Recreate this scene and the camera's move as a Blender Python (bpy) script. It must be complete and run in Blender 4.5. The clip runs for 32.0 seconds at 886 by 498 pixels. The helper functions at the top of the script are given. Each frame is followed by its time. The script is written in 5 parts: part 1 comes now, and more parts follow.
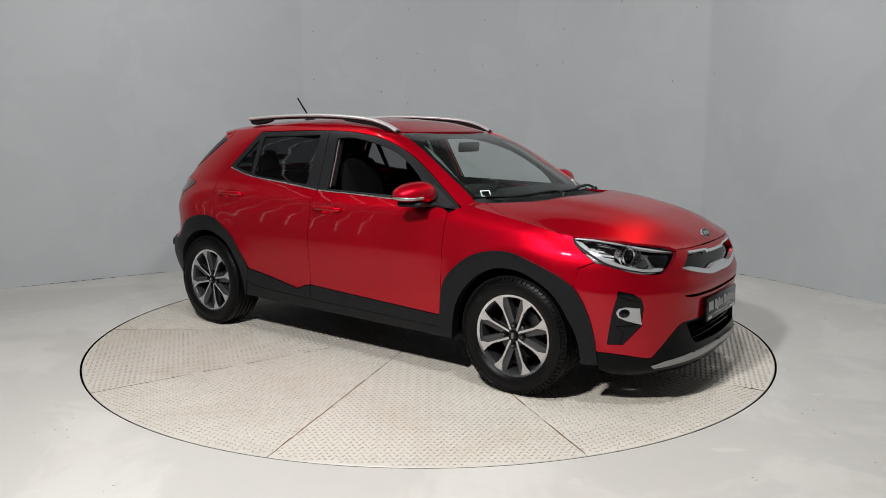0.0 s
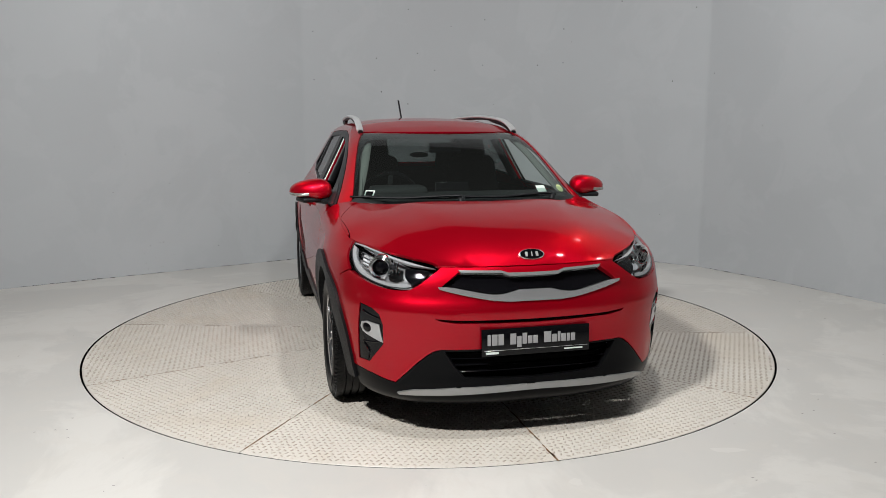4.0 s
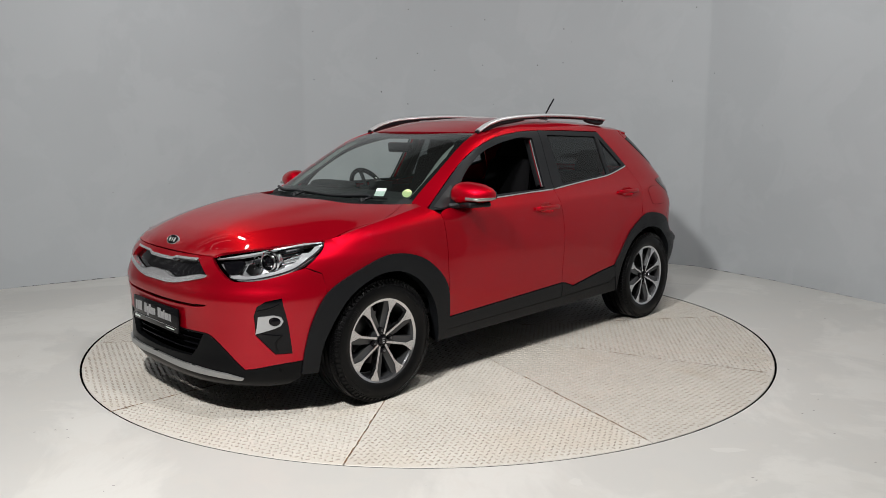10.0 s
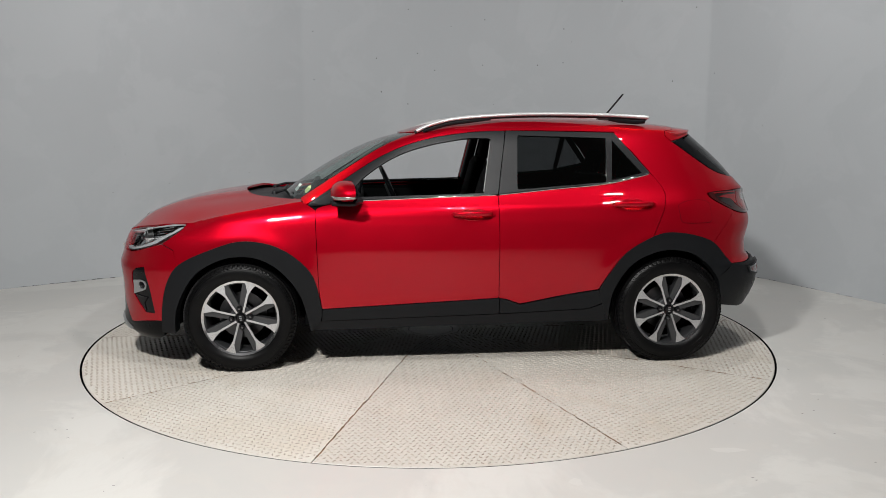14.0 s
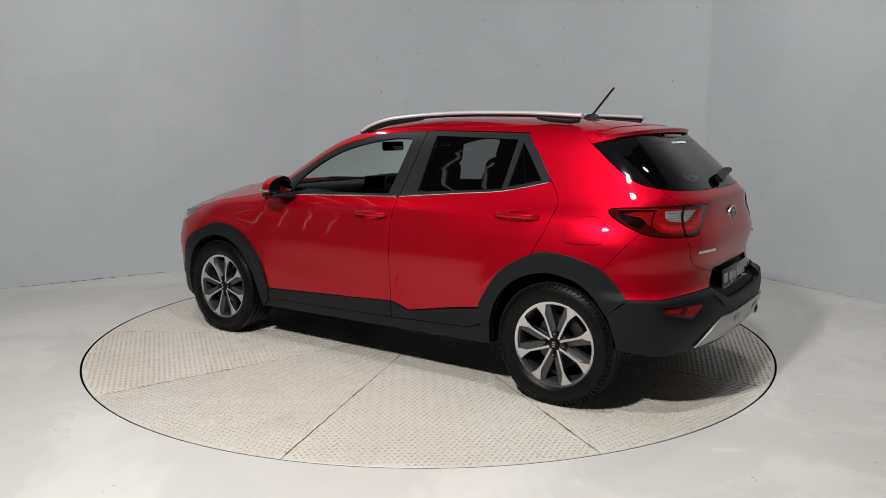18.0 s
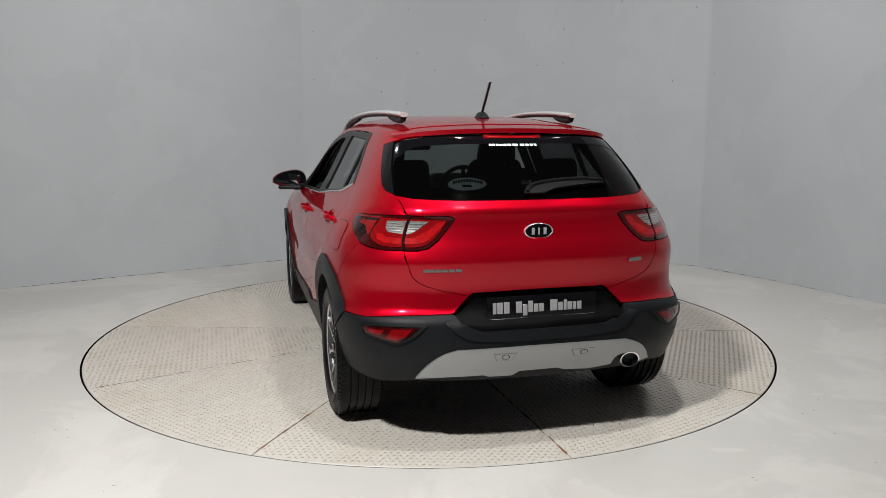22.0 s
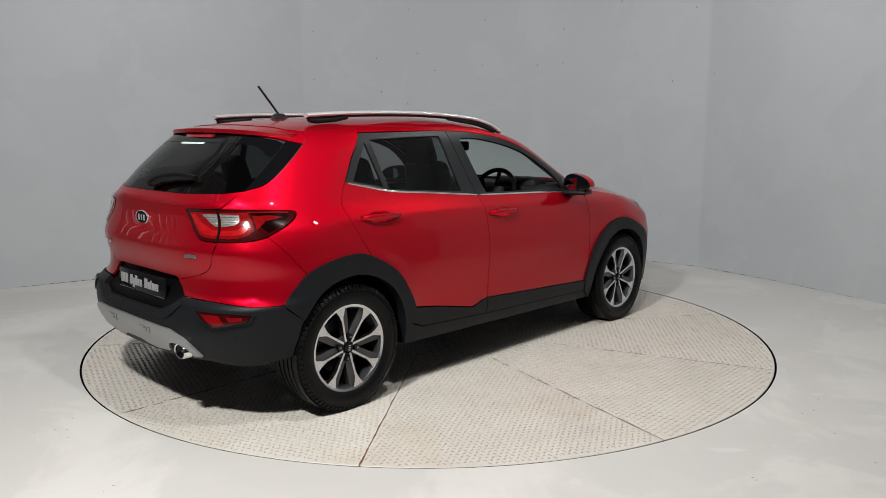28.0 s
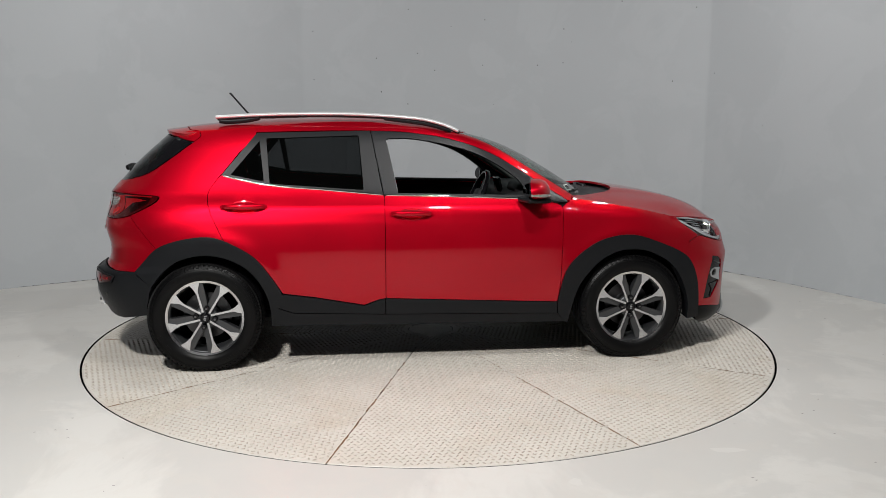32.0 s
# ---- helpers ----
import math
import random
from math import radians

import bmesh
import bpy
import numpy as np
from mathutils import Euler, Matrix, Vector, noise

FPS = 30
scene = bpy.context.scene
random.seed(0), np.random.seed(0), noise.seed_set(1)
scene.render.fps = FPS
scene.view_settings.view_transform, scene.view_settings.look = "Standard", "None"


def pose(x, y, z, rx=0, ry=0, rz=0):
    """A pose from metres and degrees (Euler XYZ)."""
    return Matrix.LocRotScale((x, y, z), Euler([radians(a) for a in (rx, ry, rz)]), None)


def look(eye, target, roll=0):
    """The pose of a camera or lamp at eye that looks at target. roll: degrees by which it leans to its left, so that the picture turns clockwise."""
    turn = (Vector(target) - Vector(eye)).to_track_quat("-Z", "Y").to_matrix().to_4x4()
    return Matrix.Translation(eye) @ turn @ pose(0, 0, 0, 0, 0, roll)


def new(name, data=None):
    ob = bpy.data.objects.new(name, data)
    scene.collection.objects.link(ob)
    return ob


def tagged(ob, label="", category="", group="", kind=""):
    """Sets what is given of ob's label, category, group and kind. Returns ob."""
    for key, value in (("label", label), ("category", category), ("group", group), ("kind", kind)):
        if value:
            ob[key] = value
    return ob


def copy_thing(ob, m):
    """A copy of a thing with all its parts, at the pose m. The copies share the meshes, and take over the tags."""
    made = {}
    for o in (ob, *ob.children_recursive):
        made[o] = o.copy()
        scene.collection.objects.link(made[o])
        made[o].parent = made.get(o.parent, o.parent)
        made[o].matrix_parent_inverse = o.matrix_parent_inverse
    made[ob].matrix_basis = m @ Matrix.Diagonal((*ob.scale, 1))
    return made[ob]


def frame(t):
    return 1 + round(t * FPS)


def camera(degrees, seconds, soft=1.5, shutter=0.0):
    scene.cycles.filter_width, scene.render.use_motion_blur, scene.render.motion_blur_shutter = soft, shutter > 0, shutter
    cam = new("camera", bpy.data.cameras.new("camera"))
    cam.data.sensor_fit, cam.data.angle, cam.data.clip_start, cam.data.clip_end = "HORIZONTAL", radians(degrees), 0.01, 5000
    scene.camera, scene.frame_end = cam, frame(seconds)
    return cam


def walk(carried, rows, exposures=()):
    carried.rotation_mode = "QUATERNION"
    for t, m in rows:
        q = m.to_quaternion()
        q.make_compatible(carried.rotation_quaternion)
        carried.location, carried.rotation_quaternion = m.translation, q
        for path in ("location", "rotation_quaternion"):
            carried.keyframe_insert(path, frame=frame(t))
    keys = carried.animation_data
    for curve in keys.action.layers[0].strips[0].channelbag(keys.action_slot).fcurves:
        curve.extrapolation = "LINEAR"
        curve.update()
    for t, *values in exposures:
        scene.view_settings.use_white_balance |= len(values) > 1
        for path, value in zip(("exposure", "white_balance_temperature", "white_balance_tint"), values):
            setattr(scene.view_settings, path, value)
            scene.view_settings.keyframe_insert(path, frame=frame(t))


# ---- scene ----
from mathutils.geometry import delaunay_2d_cdt

cam = camera(60.3, 32.0, soft=0.7)
EYE = pose(0.0, -5.314, 1.4176, 90 - 8.975, 0, -0.947)
walk(cam, [(0.0, EYE), (32.0, EYE)], exposures=[(0.0, 0.0), (32.0, 0.0)])

# the table and the car turn together, clockwise from above
HEADING, SPEED = -37.41, -9.906
CAR_X, CAR_Y = -0.116, 0.030
TABLE_R = 2.267


def heading(t):
    return HEADING + SPEED * t


# ---- light: ceiling panels and the grey of the unlit hall ----
world = bpy.data.worlds.new("hall")
world.use_nodes = True
world.node_tree.nodes["Background"].inputs[0].default_value = (0.75, 0.78, 0.82, 1)
world.node_tree.nodes["Background"].inputs[1].default_value = 0.05
scene.world = world


def area(name, eye, target, sx, sy, watts, colour=(1, 0.985, 0.96)):
    d = bpy.data.lights.new(name, "AREA")
    d.shape, d.size, d.size_y, d.energy, d.color = "RECTANGLE", sx, sy, watts, colour
    o = new(name, d)
    o.matrix_world = look(eye, target)
    return o


# floodlights hung under the ceiling; the fourth is an added fill for the back wall
FLOODS = [("floodlight_a", (-1.41, -4.27, 3.80), (-0.1, 0.4, 0.3), 236), ("floodlight_b", (0.62, -2.66, 3.75), (0.3, 0.3, 0.3), 52),
          ("floodlight_c", (2.35, 0.25, 3.75), (0.8, 1.4, 0.5), 24), ("fill_light_d", (-2.30, 0.20, 3.75), (-0.1, 1.8, 0.6), 20), ("floodlight_e", (2.10, -1.85, 3.75), (1.9, -0.2, 0.2), 11)]
for name, eye, aim, watts in FLOODS:
    area(name, eye, aim, *((0.36, 0.22) if watts > 100 else (0.20, 0.07)), watts)


# ---- materials ----
def material(name, base, rough=0.5, metal=0.0, coat=0.0, vary=0.0, scale=8.0, fine=0.0, fine_scale=300.0, bump=0.0, spec=0.5, tint=None):
    """A principled surface with blotches (vary, scale) and fine grain (fine, bump)."""
    m = bpy.data.materials.new(name)
    m.use_nodes = True
    nt = m.node_tree
    b = nt.nodes["Principled BSDF"]
    b.inputs["Base Color"].default_value = (*base, 1)
    b.inputs["Roughness"].default_value = rough
    b.inputs["Metallic"].default_value = metal
    b.inputs["Coat Weight"].default_value = coat
    b.inputs["Coat Roughness"].default_value = 0.03
    b.inputs["Specular IOR Level"].default_value = spec
    co = nt.nodes.new("ShaderNodeTexCoord")
    if vary:
        n = nt.nodes.new("ShaderNodeTexNoise")
        n.inputs["Scale"].default_value, n.inputs["Detail"].default_value = scale, 6
        nt.links.new(co.outputs["Object"], n.inputs["Vector"])
        mix = nt.nodes.new("ShaderNodeMix")
        mix.data_type = "RGBA"
        low = tint or tuple(c * (1 - vary) for c in base)
        mix.inputs["A"].default_value = (*low, 1)
        mix.inputs["B"].default_value = (*[min(c * (1 + vary), 1) for c in base], 1)
        nt.links.new(n.outputs["Fac"], mix.inputs["Factor"])
        nt.links.new(mix.outputs["Result"], b.inputs["Base Color"])
        r = nt.nodes.new("ShaderNodeMapRange")
        r.inputs["To Min"].default_value, r.inputs["To Max"].default_value = rough * 0.8, min(rough * 1.2, 1)
        nt.links.new(n.outputs["Fac"], r.inputs["Value"])
        nt.links.new(r.outputs["Result"], b.inputs["Roughness"])
    if bump:
        n2 = nt.nodes.new("ShaderNodeTexNoise")
        n2.inputs["Scale"].default_value, n2.inputs["Detail"].default_value = fine_scale, 3
        nt.links.new(co.outputs["Object"], n2.inputs["Vector"])
        bp = nt.nodes.new("ShaderNodeBump")
        bp.inputs["Strength"].default_value, bp.inputs["Distance"].default_value = bump, 0.002
        nt.links.new(n2.outputs["Fac"], bp.inputs["Height"])
        nt.links.new(bp.outputs["Normal"], b.inputs["Normal"])
    return m


def glass(name, tint, gloss=0.02, haze=0.0, ior=1.5):
    """Sheet glass: lets light through with a tint, mirrors by Fresnel and carries a faint painted haze."""
    m = bpy.data.materials.new(name)
    m.use_nodes = True
    nt = m.node_tree
    nt.nodes.remove(nt.nodes["Principled BSDF"])
    tr, gl, mx, lw = (nt.nodes.new("ShaderNode" + k) for k in ("BsdfTransparent", "BsdfGlossy", "MixShader", "LayerWeight"))
    tr.inputs[0].default_value = (*tint, 1)
    gl.inputs["Roughness"].default_value = gloss
    # a thin pane mirrors alike from both sides: r0 straight on, all at a glancing angle
    r0 = ((ior - 1) / (ior + 1)) ** 2
    power, rise = nt.nodes.new("ShaderNodeMath"), nt.nodes.new("ShaderNodeMath")
    lw.inputs["Blend"].default_value = 0.5
    power.operation, power.inputs[1].default_value = "POWER", 5.0
    rise.operation, rise.inputs[1].default_value, rise.inputs[2].default_value = "MULTIPLY_ADD", 1 - r0, r0
    nt.links.new(lw.outputs["Facing"], power.inputs[0])
    nt.links.new(power.outputs[0], rise.inputs[0])
    nt.links.new(rise.outputs[0], mx.inputs[0])
    # pale film: a little dust and the dash's greenish reflection, painted as one veil
    film, blend = nt.nodes.new("ShaderNodeBsdfDiffuse"), nt.nodes.new("ShaderNodeMixShader")
    film.inputs[0].default_value = (0.50, 0.54, 0.52, 1)
    blend.inputs[0].default_value = haze
    nt.links.new(tr.outputs[0], blend.inputs[1])
    nt.links.new(film.outputs[0], blend.inputs[2])
    nt.links.new(blend.outputs[0], mx.inputs[1])
    nt.links.new(gl.outputs[0], mx.inputs[2])
    nt.links.new(mx.outputs[0], nt.nodes["Material Output"].inputs[0])
    return m


RED = material("red_metallic_paint", (0.45, 0.0020, 0.0130), 0.395, 0.70, 0.9, 0.03, 3, spec=0.05)
RED.node_tree.nodes["Principled BSDF"].inputs["Specular Tint"].default_value = (0.55, 0.04, 0.06, 1)
RED.node_tree.nodes["Principled BSDF"].inputs["Coat IOR"].default_value = 1.41
RED.node_tree.nodes["Principled BSDF"].inputs["Coat Roughness"].default_value = 0.012
PLASTIC = material("grained_black_plastic", (0.0074, 0.0082, 0.0096), 0.45, 0, 0, 0.12, 12, spec=0.18, bump=0.25, fine_scale=700)
SATIN = material("satin_black_plastic", (0.0036, 0.0038, 0.0043), 0.30, 0, 0, 0.1, 9, spec=0.10)
SAIL = material("satin_sail_plastic", (0.018, 0.0185, 0.020), 0.35, 0, 0, 0.05, 8, spec=0.4)
GLOSS = material("gloss_black_plastic", (0.004, 0.004, 0.005), 0.07, spec=0.22)
RECESS = material("matt_black_recess", (0.003, 0.003, 0.0035), 0.5, spec=0.06)
PILLAR = material("satin_black_film", (0.011, 0.0115, 0.013), 0.38, 0, 0, 0.05, 6, spec=0.2)
DARK = material("dark_liner", (0.004, 0.004, 0.0045), 0.9, spec=0.05)
RUBBER = material("tyre_rubber", (0.003, 0.003, 0.0033), 0.40, 0, 0, 0.25, 20, spec=0.17, bump=0.2, fine_scale=400)
SILVER = material("silver_satin", (0.62, 0.63, 0.64), 0.36, 0.55, 0, 0.05, 10)
CHROME = material("chrome", (0.85, 0.86, 0.87), 0.09, 1.0)
ALLOY = material("machined_alloy", (0.66, 0.67, 0.69), 0.22, 1.0, 0.4, 0.05, 40)
ALLOY_DARK = material("dark_painted_alloy", (0.06, 0.062, 0.066), 0.35, 0.6, 0.3)
NUT = material("dark_steel", (0.16, 0.16, 0.17), 0.25, 1.0)
DISC = material("brake_disc_steel", (0.10, 0.10, 0.105), 0.4, 1.0, 0, 0.2, 30)
SKID = material("silver_grey_plastic", (0.33, 0.335, 0.335), 0.34, 0.6, 0, 0.06, 9)
INSET_SHADE = material("inset_shade_grey", (0.15, 0.152, 0.153), 0.5, 0.3)
CLOTH = material("dark_seat_cloth", (0.0045, 0.0045, 0.005), 0.95, 0, 0, 0.3, 60, bump=0.3, fine_scale=900, spec=0.05)
TRIM = material("grey_trim_plastic", (0.022, 0.0225, 0.024), 0.6, 0, 0, 0.1, 9, spec=0.12)
PALE_TRIM = material("pale_pillar_trim", (0.17, 0.175, 0.17), 0.8, 0, 0, 0.1, 30, spec=0.1)
LAMP_GREY = material("silver_lamp_housing", (0.24, 0.245, 0.25), 0.32, 0.4, 0, 0.3, 40)
HEADLINER = material("light_headliner", (0.45, 0.45, 0.43), 0.95, 0, 0, 0.05, 40)
TINTED = glass("privacy_glass", (0.24, 0.25, 0.255), haze=0.002)
REAR_TINT = glass("rear_privacy_glass", (0.20, 0.215, 0.215), haze=0.002)
CLEAR = glass("windscreen_glass", (0.68, 0.76, 0.73), haze=0.012)
LENS = glass("lamp_lens", (0.95, 0.96, 0.97), ior=1.3)
RED_LENS = material("red_lamp_lens", (0.34, 0.005, 0.007), 0.15, 0.1, 0.9, 0.55, 45, spec=0.3)
DEEP_LENS = material("deep_red_lamp_lens", (0.17, 0.0025, 0.004), 0.10, 0, 0.9, 0.45, 60, spec=0.3)
DARK_LENS = material("dark_red_lamp_lens", (0.034, 0.0014, 0.002), 0.12, 0, 0.9, 0.3, 50, spec=0.3)
SMOKED_LENS = material("smoked_lamp_lens", (0.006, 0.0008, 0.001), 0.10, 0, 0.9, 0.3, 50, spec=0.3)
WHITE_LENS = material("clear_ribbed_lens", (0.34, 0.33, 0.31), 0.2, 0.6, 0.8, 0.6, 70)
MIRROR = material("dark_mirror_glass", (0.30, 0.31, 0.33), 0.02, 1.0)
BOWL = material("rippled_reflector", (0.62, 0.63, 0.64), 0.25, 0.35, 0.5, 0.4, 90, bump=1.0, fine_scale=60)
FOG_RING = material("satin_chrome", (0.55, 0.56, 0.58), 0.28, 0.95)
GUIDE = material("white_light_guide", (0.42, 0.43, 0.44), 0.25, 0.25, 0.8, 0.25, 120)
BRIGHT = material("bright_satin_trim", (0.76, 0.77, 0.79), 0.20, 0.80)
STICKER = material("faded_sticker", (0.30, 0.35, 0.35), 0.8, 0, 0, 0.3, 60, spec=0.05)
LAMP_BLACK = material("dark_lamp_housing", (0.022, 0.022, 0.024), 0.6, 0.0, spec=0.08)
PRINT = material("silver_print", (0.38, 0.38, 0.39), 0.35, 0.3)
PAPER = material("pale_paper", (0.70, 0.78, 0.74), 0.7, 0, 0, 0.05, 40)
GREEN_PAPER = material("yellow_green_paper", (0.62, 0.70, 0.34), 0.7, 0, 0, 0.08, 60)
TUBE = material("lit_white_tube", (0.9, 0.9, 0.9), 0.4)
TUBE.node_tree.nodes["Principled BSDF"].inputs["Emission Color"].default_value = (1, 0.99, 0.97, 1)
TUBE.node_tree.nodes["Principled BSDF"].inputs["Emission Strength"].default_value = 0.75
RUST = material("rusty_seam", (0.20, 0.11, 0.055), 0.9, 0, 0, 0.6, 9, bump=0.4, fine_scale=200)


def plate_paint():
    """White floor paint on steel, dirty and scuffed."""
    m = material("worn_white_plate_paint", (0.66, 0.63, 0.58), 0.45, 0, 0, 0.10, 3.5, bump=0.12, fine_scale=160)
    nt = m.node_tree
    b = nt.nodes["Principled BSDF"]
    src = b.inputs["Base Color"].links[0].from_socket
    co = nt.nodes["Texture Coordinate"]
    n = nt.nodes.new("ShaderNodeTexNoise")
    n.inputs["Scale"].default_value, n.inputs["Detail"].default_value = 60, 8
    nt.links.new(co.outputs["Object"], n.inputs["Vector"])
    ramp = nt.nodes.new("ShaderNodeValToRGB")
    ramp.color_ramp.elements[0].position, ramp.color_ramp.elements[1].position = 0.25, 0.45
    nt.links.new(n.outputs["Fac"], ramp.inputs[0])
    mix = nt.nodes.new("ShaderNodeMix")
    mix.data_type = "RGBA"
    mix.inputs["A"].default_value = (0.50, 0.45, 0.39, 1)
    nt.links.new(ramp.outputs[0], mix.inputs["Factor"])
    nt.links.new(src, mix.inputs["B"])
    # ochre stains
    n3 = nt.nodes.new("ShaderNodeTexNoise")
    n3.inputs["Scale"].default_value, n3.inputs["Detail"].default_value, n3.inputs["Distortion"].default_value = 1.7, 7, 0.8
    nt.links.new(co.outputs["Object"], n3.inputs["Vector"])
    spread = nt.nodes.new("ShaderNodeMapRange")
    spread.inputs["From Min"].default_value, spread.inputs["From Max"].default_value, spread.inputs["To Max"].default_value = 0.52, 0.74, 0.4
    nt.links.new(n3.outputs["Fac"], spread.inputs["Value"])
    stain = nt.nodes.new("ShaderNodeMix")
    stain.data_type = "RGBA"
    stain.inputs["B"].default_value = (0.56, 0.47, 0.36, 1)
    nt.links.new(spread.outputs["Result"], stain.inputs["Factor"])
    nt.links.new(mix.outputs["Result"], stain.inputs["A"])
    mix = stain
    # each plate is worn a little differently
    info = nt.nodes.new("ShaderNodeObjectInfo")
    shade = nt.nodes.new("ShaderNodeMapRange")
    shade.inputs["To Min"].default_value, shade.inputs["To Max"].default_value = 0.88, 1.05
    nt.links.new(info.outputs["Random"], shade.inputs["Value"])
    tone = nt.nodes.new("ShaderNodeMix")
    tone.data_type, tone.blend_type = "RGBA", "MULTIPLY"
    tone.inputs["Factor"].default_value = 1.0
    nt.links.new(mix.outputs["Result"], tone.inputs["A"])
    nt.links.new(shade.outputs["Result"], tone.inputs["B"])
    nt.links.new(tone.outputs["Result"], b.inputs["Base Color"])
    return m


PLATE_PAINT = plate_paint()
# bars darker than the plates and brown in places, so that they stand out
TREAD_PAINT = material("darker_tread_paint", (0.50, 0.47, 0.425), 0.4, 0, 0, 0.3, 9, tint=(0.22, 0.165, 0.12))
TREAD_SPOT = material("darker_tread_spot", (0.40, 0.355, 0.30), 0.8, 0, 0, 0.3, 9, tint=(0.50, 0.46, 0.41))
FLOOR = material("pale_painted_concrete", (0.575, 0.567, 0.545), 0.42, 0, 0, 0.07, 0.8, bump=0.06, fine_scale=60)


def worn(m, scale, pale, amount):
    """Adds ragged paler areas, where a coat of paint has worn, to a material."""
    nt = m.node_tree
    b = nt.nodes["Principled BSDF"]
    src = b.inputs["Base Color"].links[0].from_socket
    n = nt.nodes.new("ShaderNodeTexNoise")
    n.inputs["Scale"].default_value, n.inputs["Detail"].default_value, n.inputs["Roughness"].default_value, n.inputs["Distortion"].default_value = scale, 8, 0.62, 0.6
    nt.links.new(nt.nodes["Texture Coordinate"].outputs["Object"], n.inputs["Vector"])
    r = nt.nodes.new("ShaderNodeMapRange")
    r.inputs["From Min"].default_value, r.inputs["From Max"].default_value = 0.50, 0.56
    r.inputs["To Max"].default_value = amount
    nt.links.new(n.outputs["Fac"], r.inputs["Value"])
    mix = nt.nodes.new("ShaderNodeMix")
    mix.data_type = "RGBA"
    mix.inputs["B"].default_value = (*pale, 1)
    nt.links.new(r.outputs["Result"], mix.inputs["Factor"])
    nt.links.new(src, mix.inputs["A"])
    nt.links.new(mix.outputs["Result"], b.inputs["Base Color"])


worn(FLOOR, 0.9, (0.655, 0.645, 0.618), 0.85)
worn(FLOOR, 4.2, (0.60, 0.58, 0.545), 0.30)
WALL = material("grey_painted_plaster", (0.415, 0.437, 0.457), 0.8, 0, 0, 0.075, 0.9, bump=0.16, fine_scale=14)
worn(WALL, 1.6, (0.455, 0.478, 0.498), 0.35)
PATCH = material("lighter_floor_patch", (0.635, 0.625, 0.60), 0.5, 0, 0, 0.05, 6)
FLOOR_SPECK = material("grey_speck", (0.27, 0.26, 0.25), 0.9)
SPECK = material("dark_speck", (0.10, 0.10, 0.10), 0.9)
DARK_WALL = material("plain_grey_wall", (0.22, 0.22, 0.225), 0.9, 0, 0, 0.2, 2)
CEIL = material("dark_ceiling", (0.16, 0.16, 0.165), 0.9, 0, 0, 0.04, 1.0)


# ---- mesh helpers ----
def link_mesh(name, me, mat, parent, label=""):
    me.materials.append(mat)
    o = new(name, me)
    if parent:
        o.parent = parent
    if label:
        o["label"] = label
    return o


def part(name, bm, mat, parent, label="", smooth=True):
    me = bpy.data.meshes.new(name)
    bmesh.ops.recalc_face_normals(bm, faces=bm.faces)
    for f in bm.faces:
        f.smooth = smooth
    bm.to_mesh(me)
    bm.free()
    if smooth:
        me.set_sharp_from_angle(angle=radians(38))
    return link_mesh(name, me, mat, parent, label)


def box(sx, sy, sz, m=None, bevel=0.0, seg=2, taper=1.0):
    bm = bmesh.new()
    bmesh.ops.create_cube(bm, size=1)
    for v in bm.verts:
        k = taper if v.co.z > 0 else 1.0
        v.co = Vector((v.co.x * sx * k, v.co.y * sy * k, v.co.z * sz))
    if bevel:
        bmesh.ops.bevel(bm, geom=bm.edges[:], offset=bevel, segments=seg, affect="EDGES", profile=0.5)
    if m:
        bmesh.ops.transform(bm, matrix=m, verts=bm.verts)
    return bm


def join(*bms):
    out = bms[0]
    for b in bms[1:]:
        me = bpy.data.meshes.new("tmp")
        b.to_mesh(me)
        b.free()
        out.from_mesh(me)
        bpy.data.meshes.remove(me)
    return out


def lathe(profile, seg=48, m=None, closed=False):
    """Turns (radius, height) rows about z."""
    bm = bmesh.new()
    rings = []
    for r, h in profile:
        rings.append([bm.verts.new((r * math.cos(2 * math.pi * i / seg), r * math.sin(2 * math.pi * i / seg), h)) for i in range(seg)])
    if closed:
        rings.append(rings[0])
    for a, b in zip(rings, rings[1:]):
        for i in range(seg):
            j = (i + 1) % seg
            bm.faces.new((a[i], a[j], b[j], b[i]))
    if m:
        bmesh.ops.transform(bm, matrix=m, verts=bm.verts)
    return bm


def smooth_path(pts, n=6):
    """Points on a smooth curve (Catmull-Rom) through a few points."""
    p = [Vector(q) for q in pts]
    out = []
    for i in range(len(p) - 1):
        a, b, c, d = p[max(i - 1, 0)], p[i], p[i + 1], p[min(i + 2, len(p) - 1)]
        for k in range(n):
            t = k / n
            out.append(0.5 * (2 * b + (c - a) * t + (2 * a - 5 * b + 4 * c - d) * t * t + (3 * b - a - 3 * c + d) * t ** 3))
    out.append(p[-1])
    return out


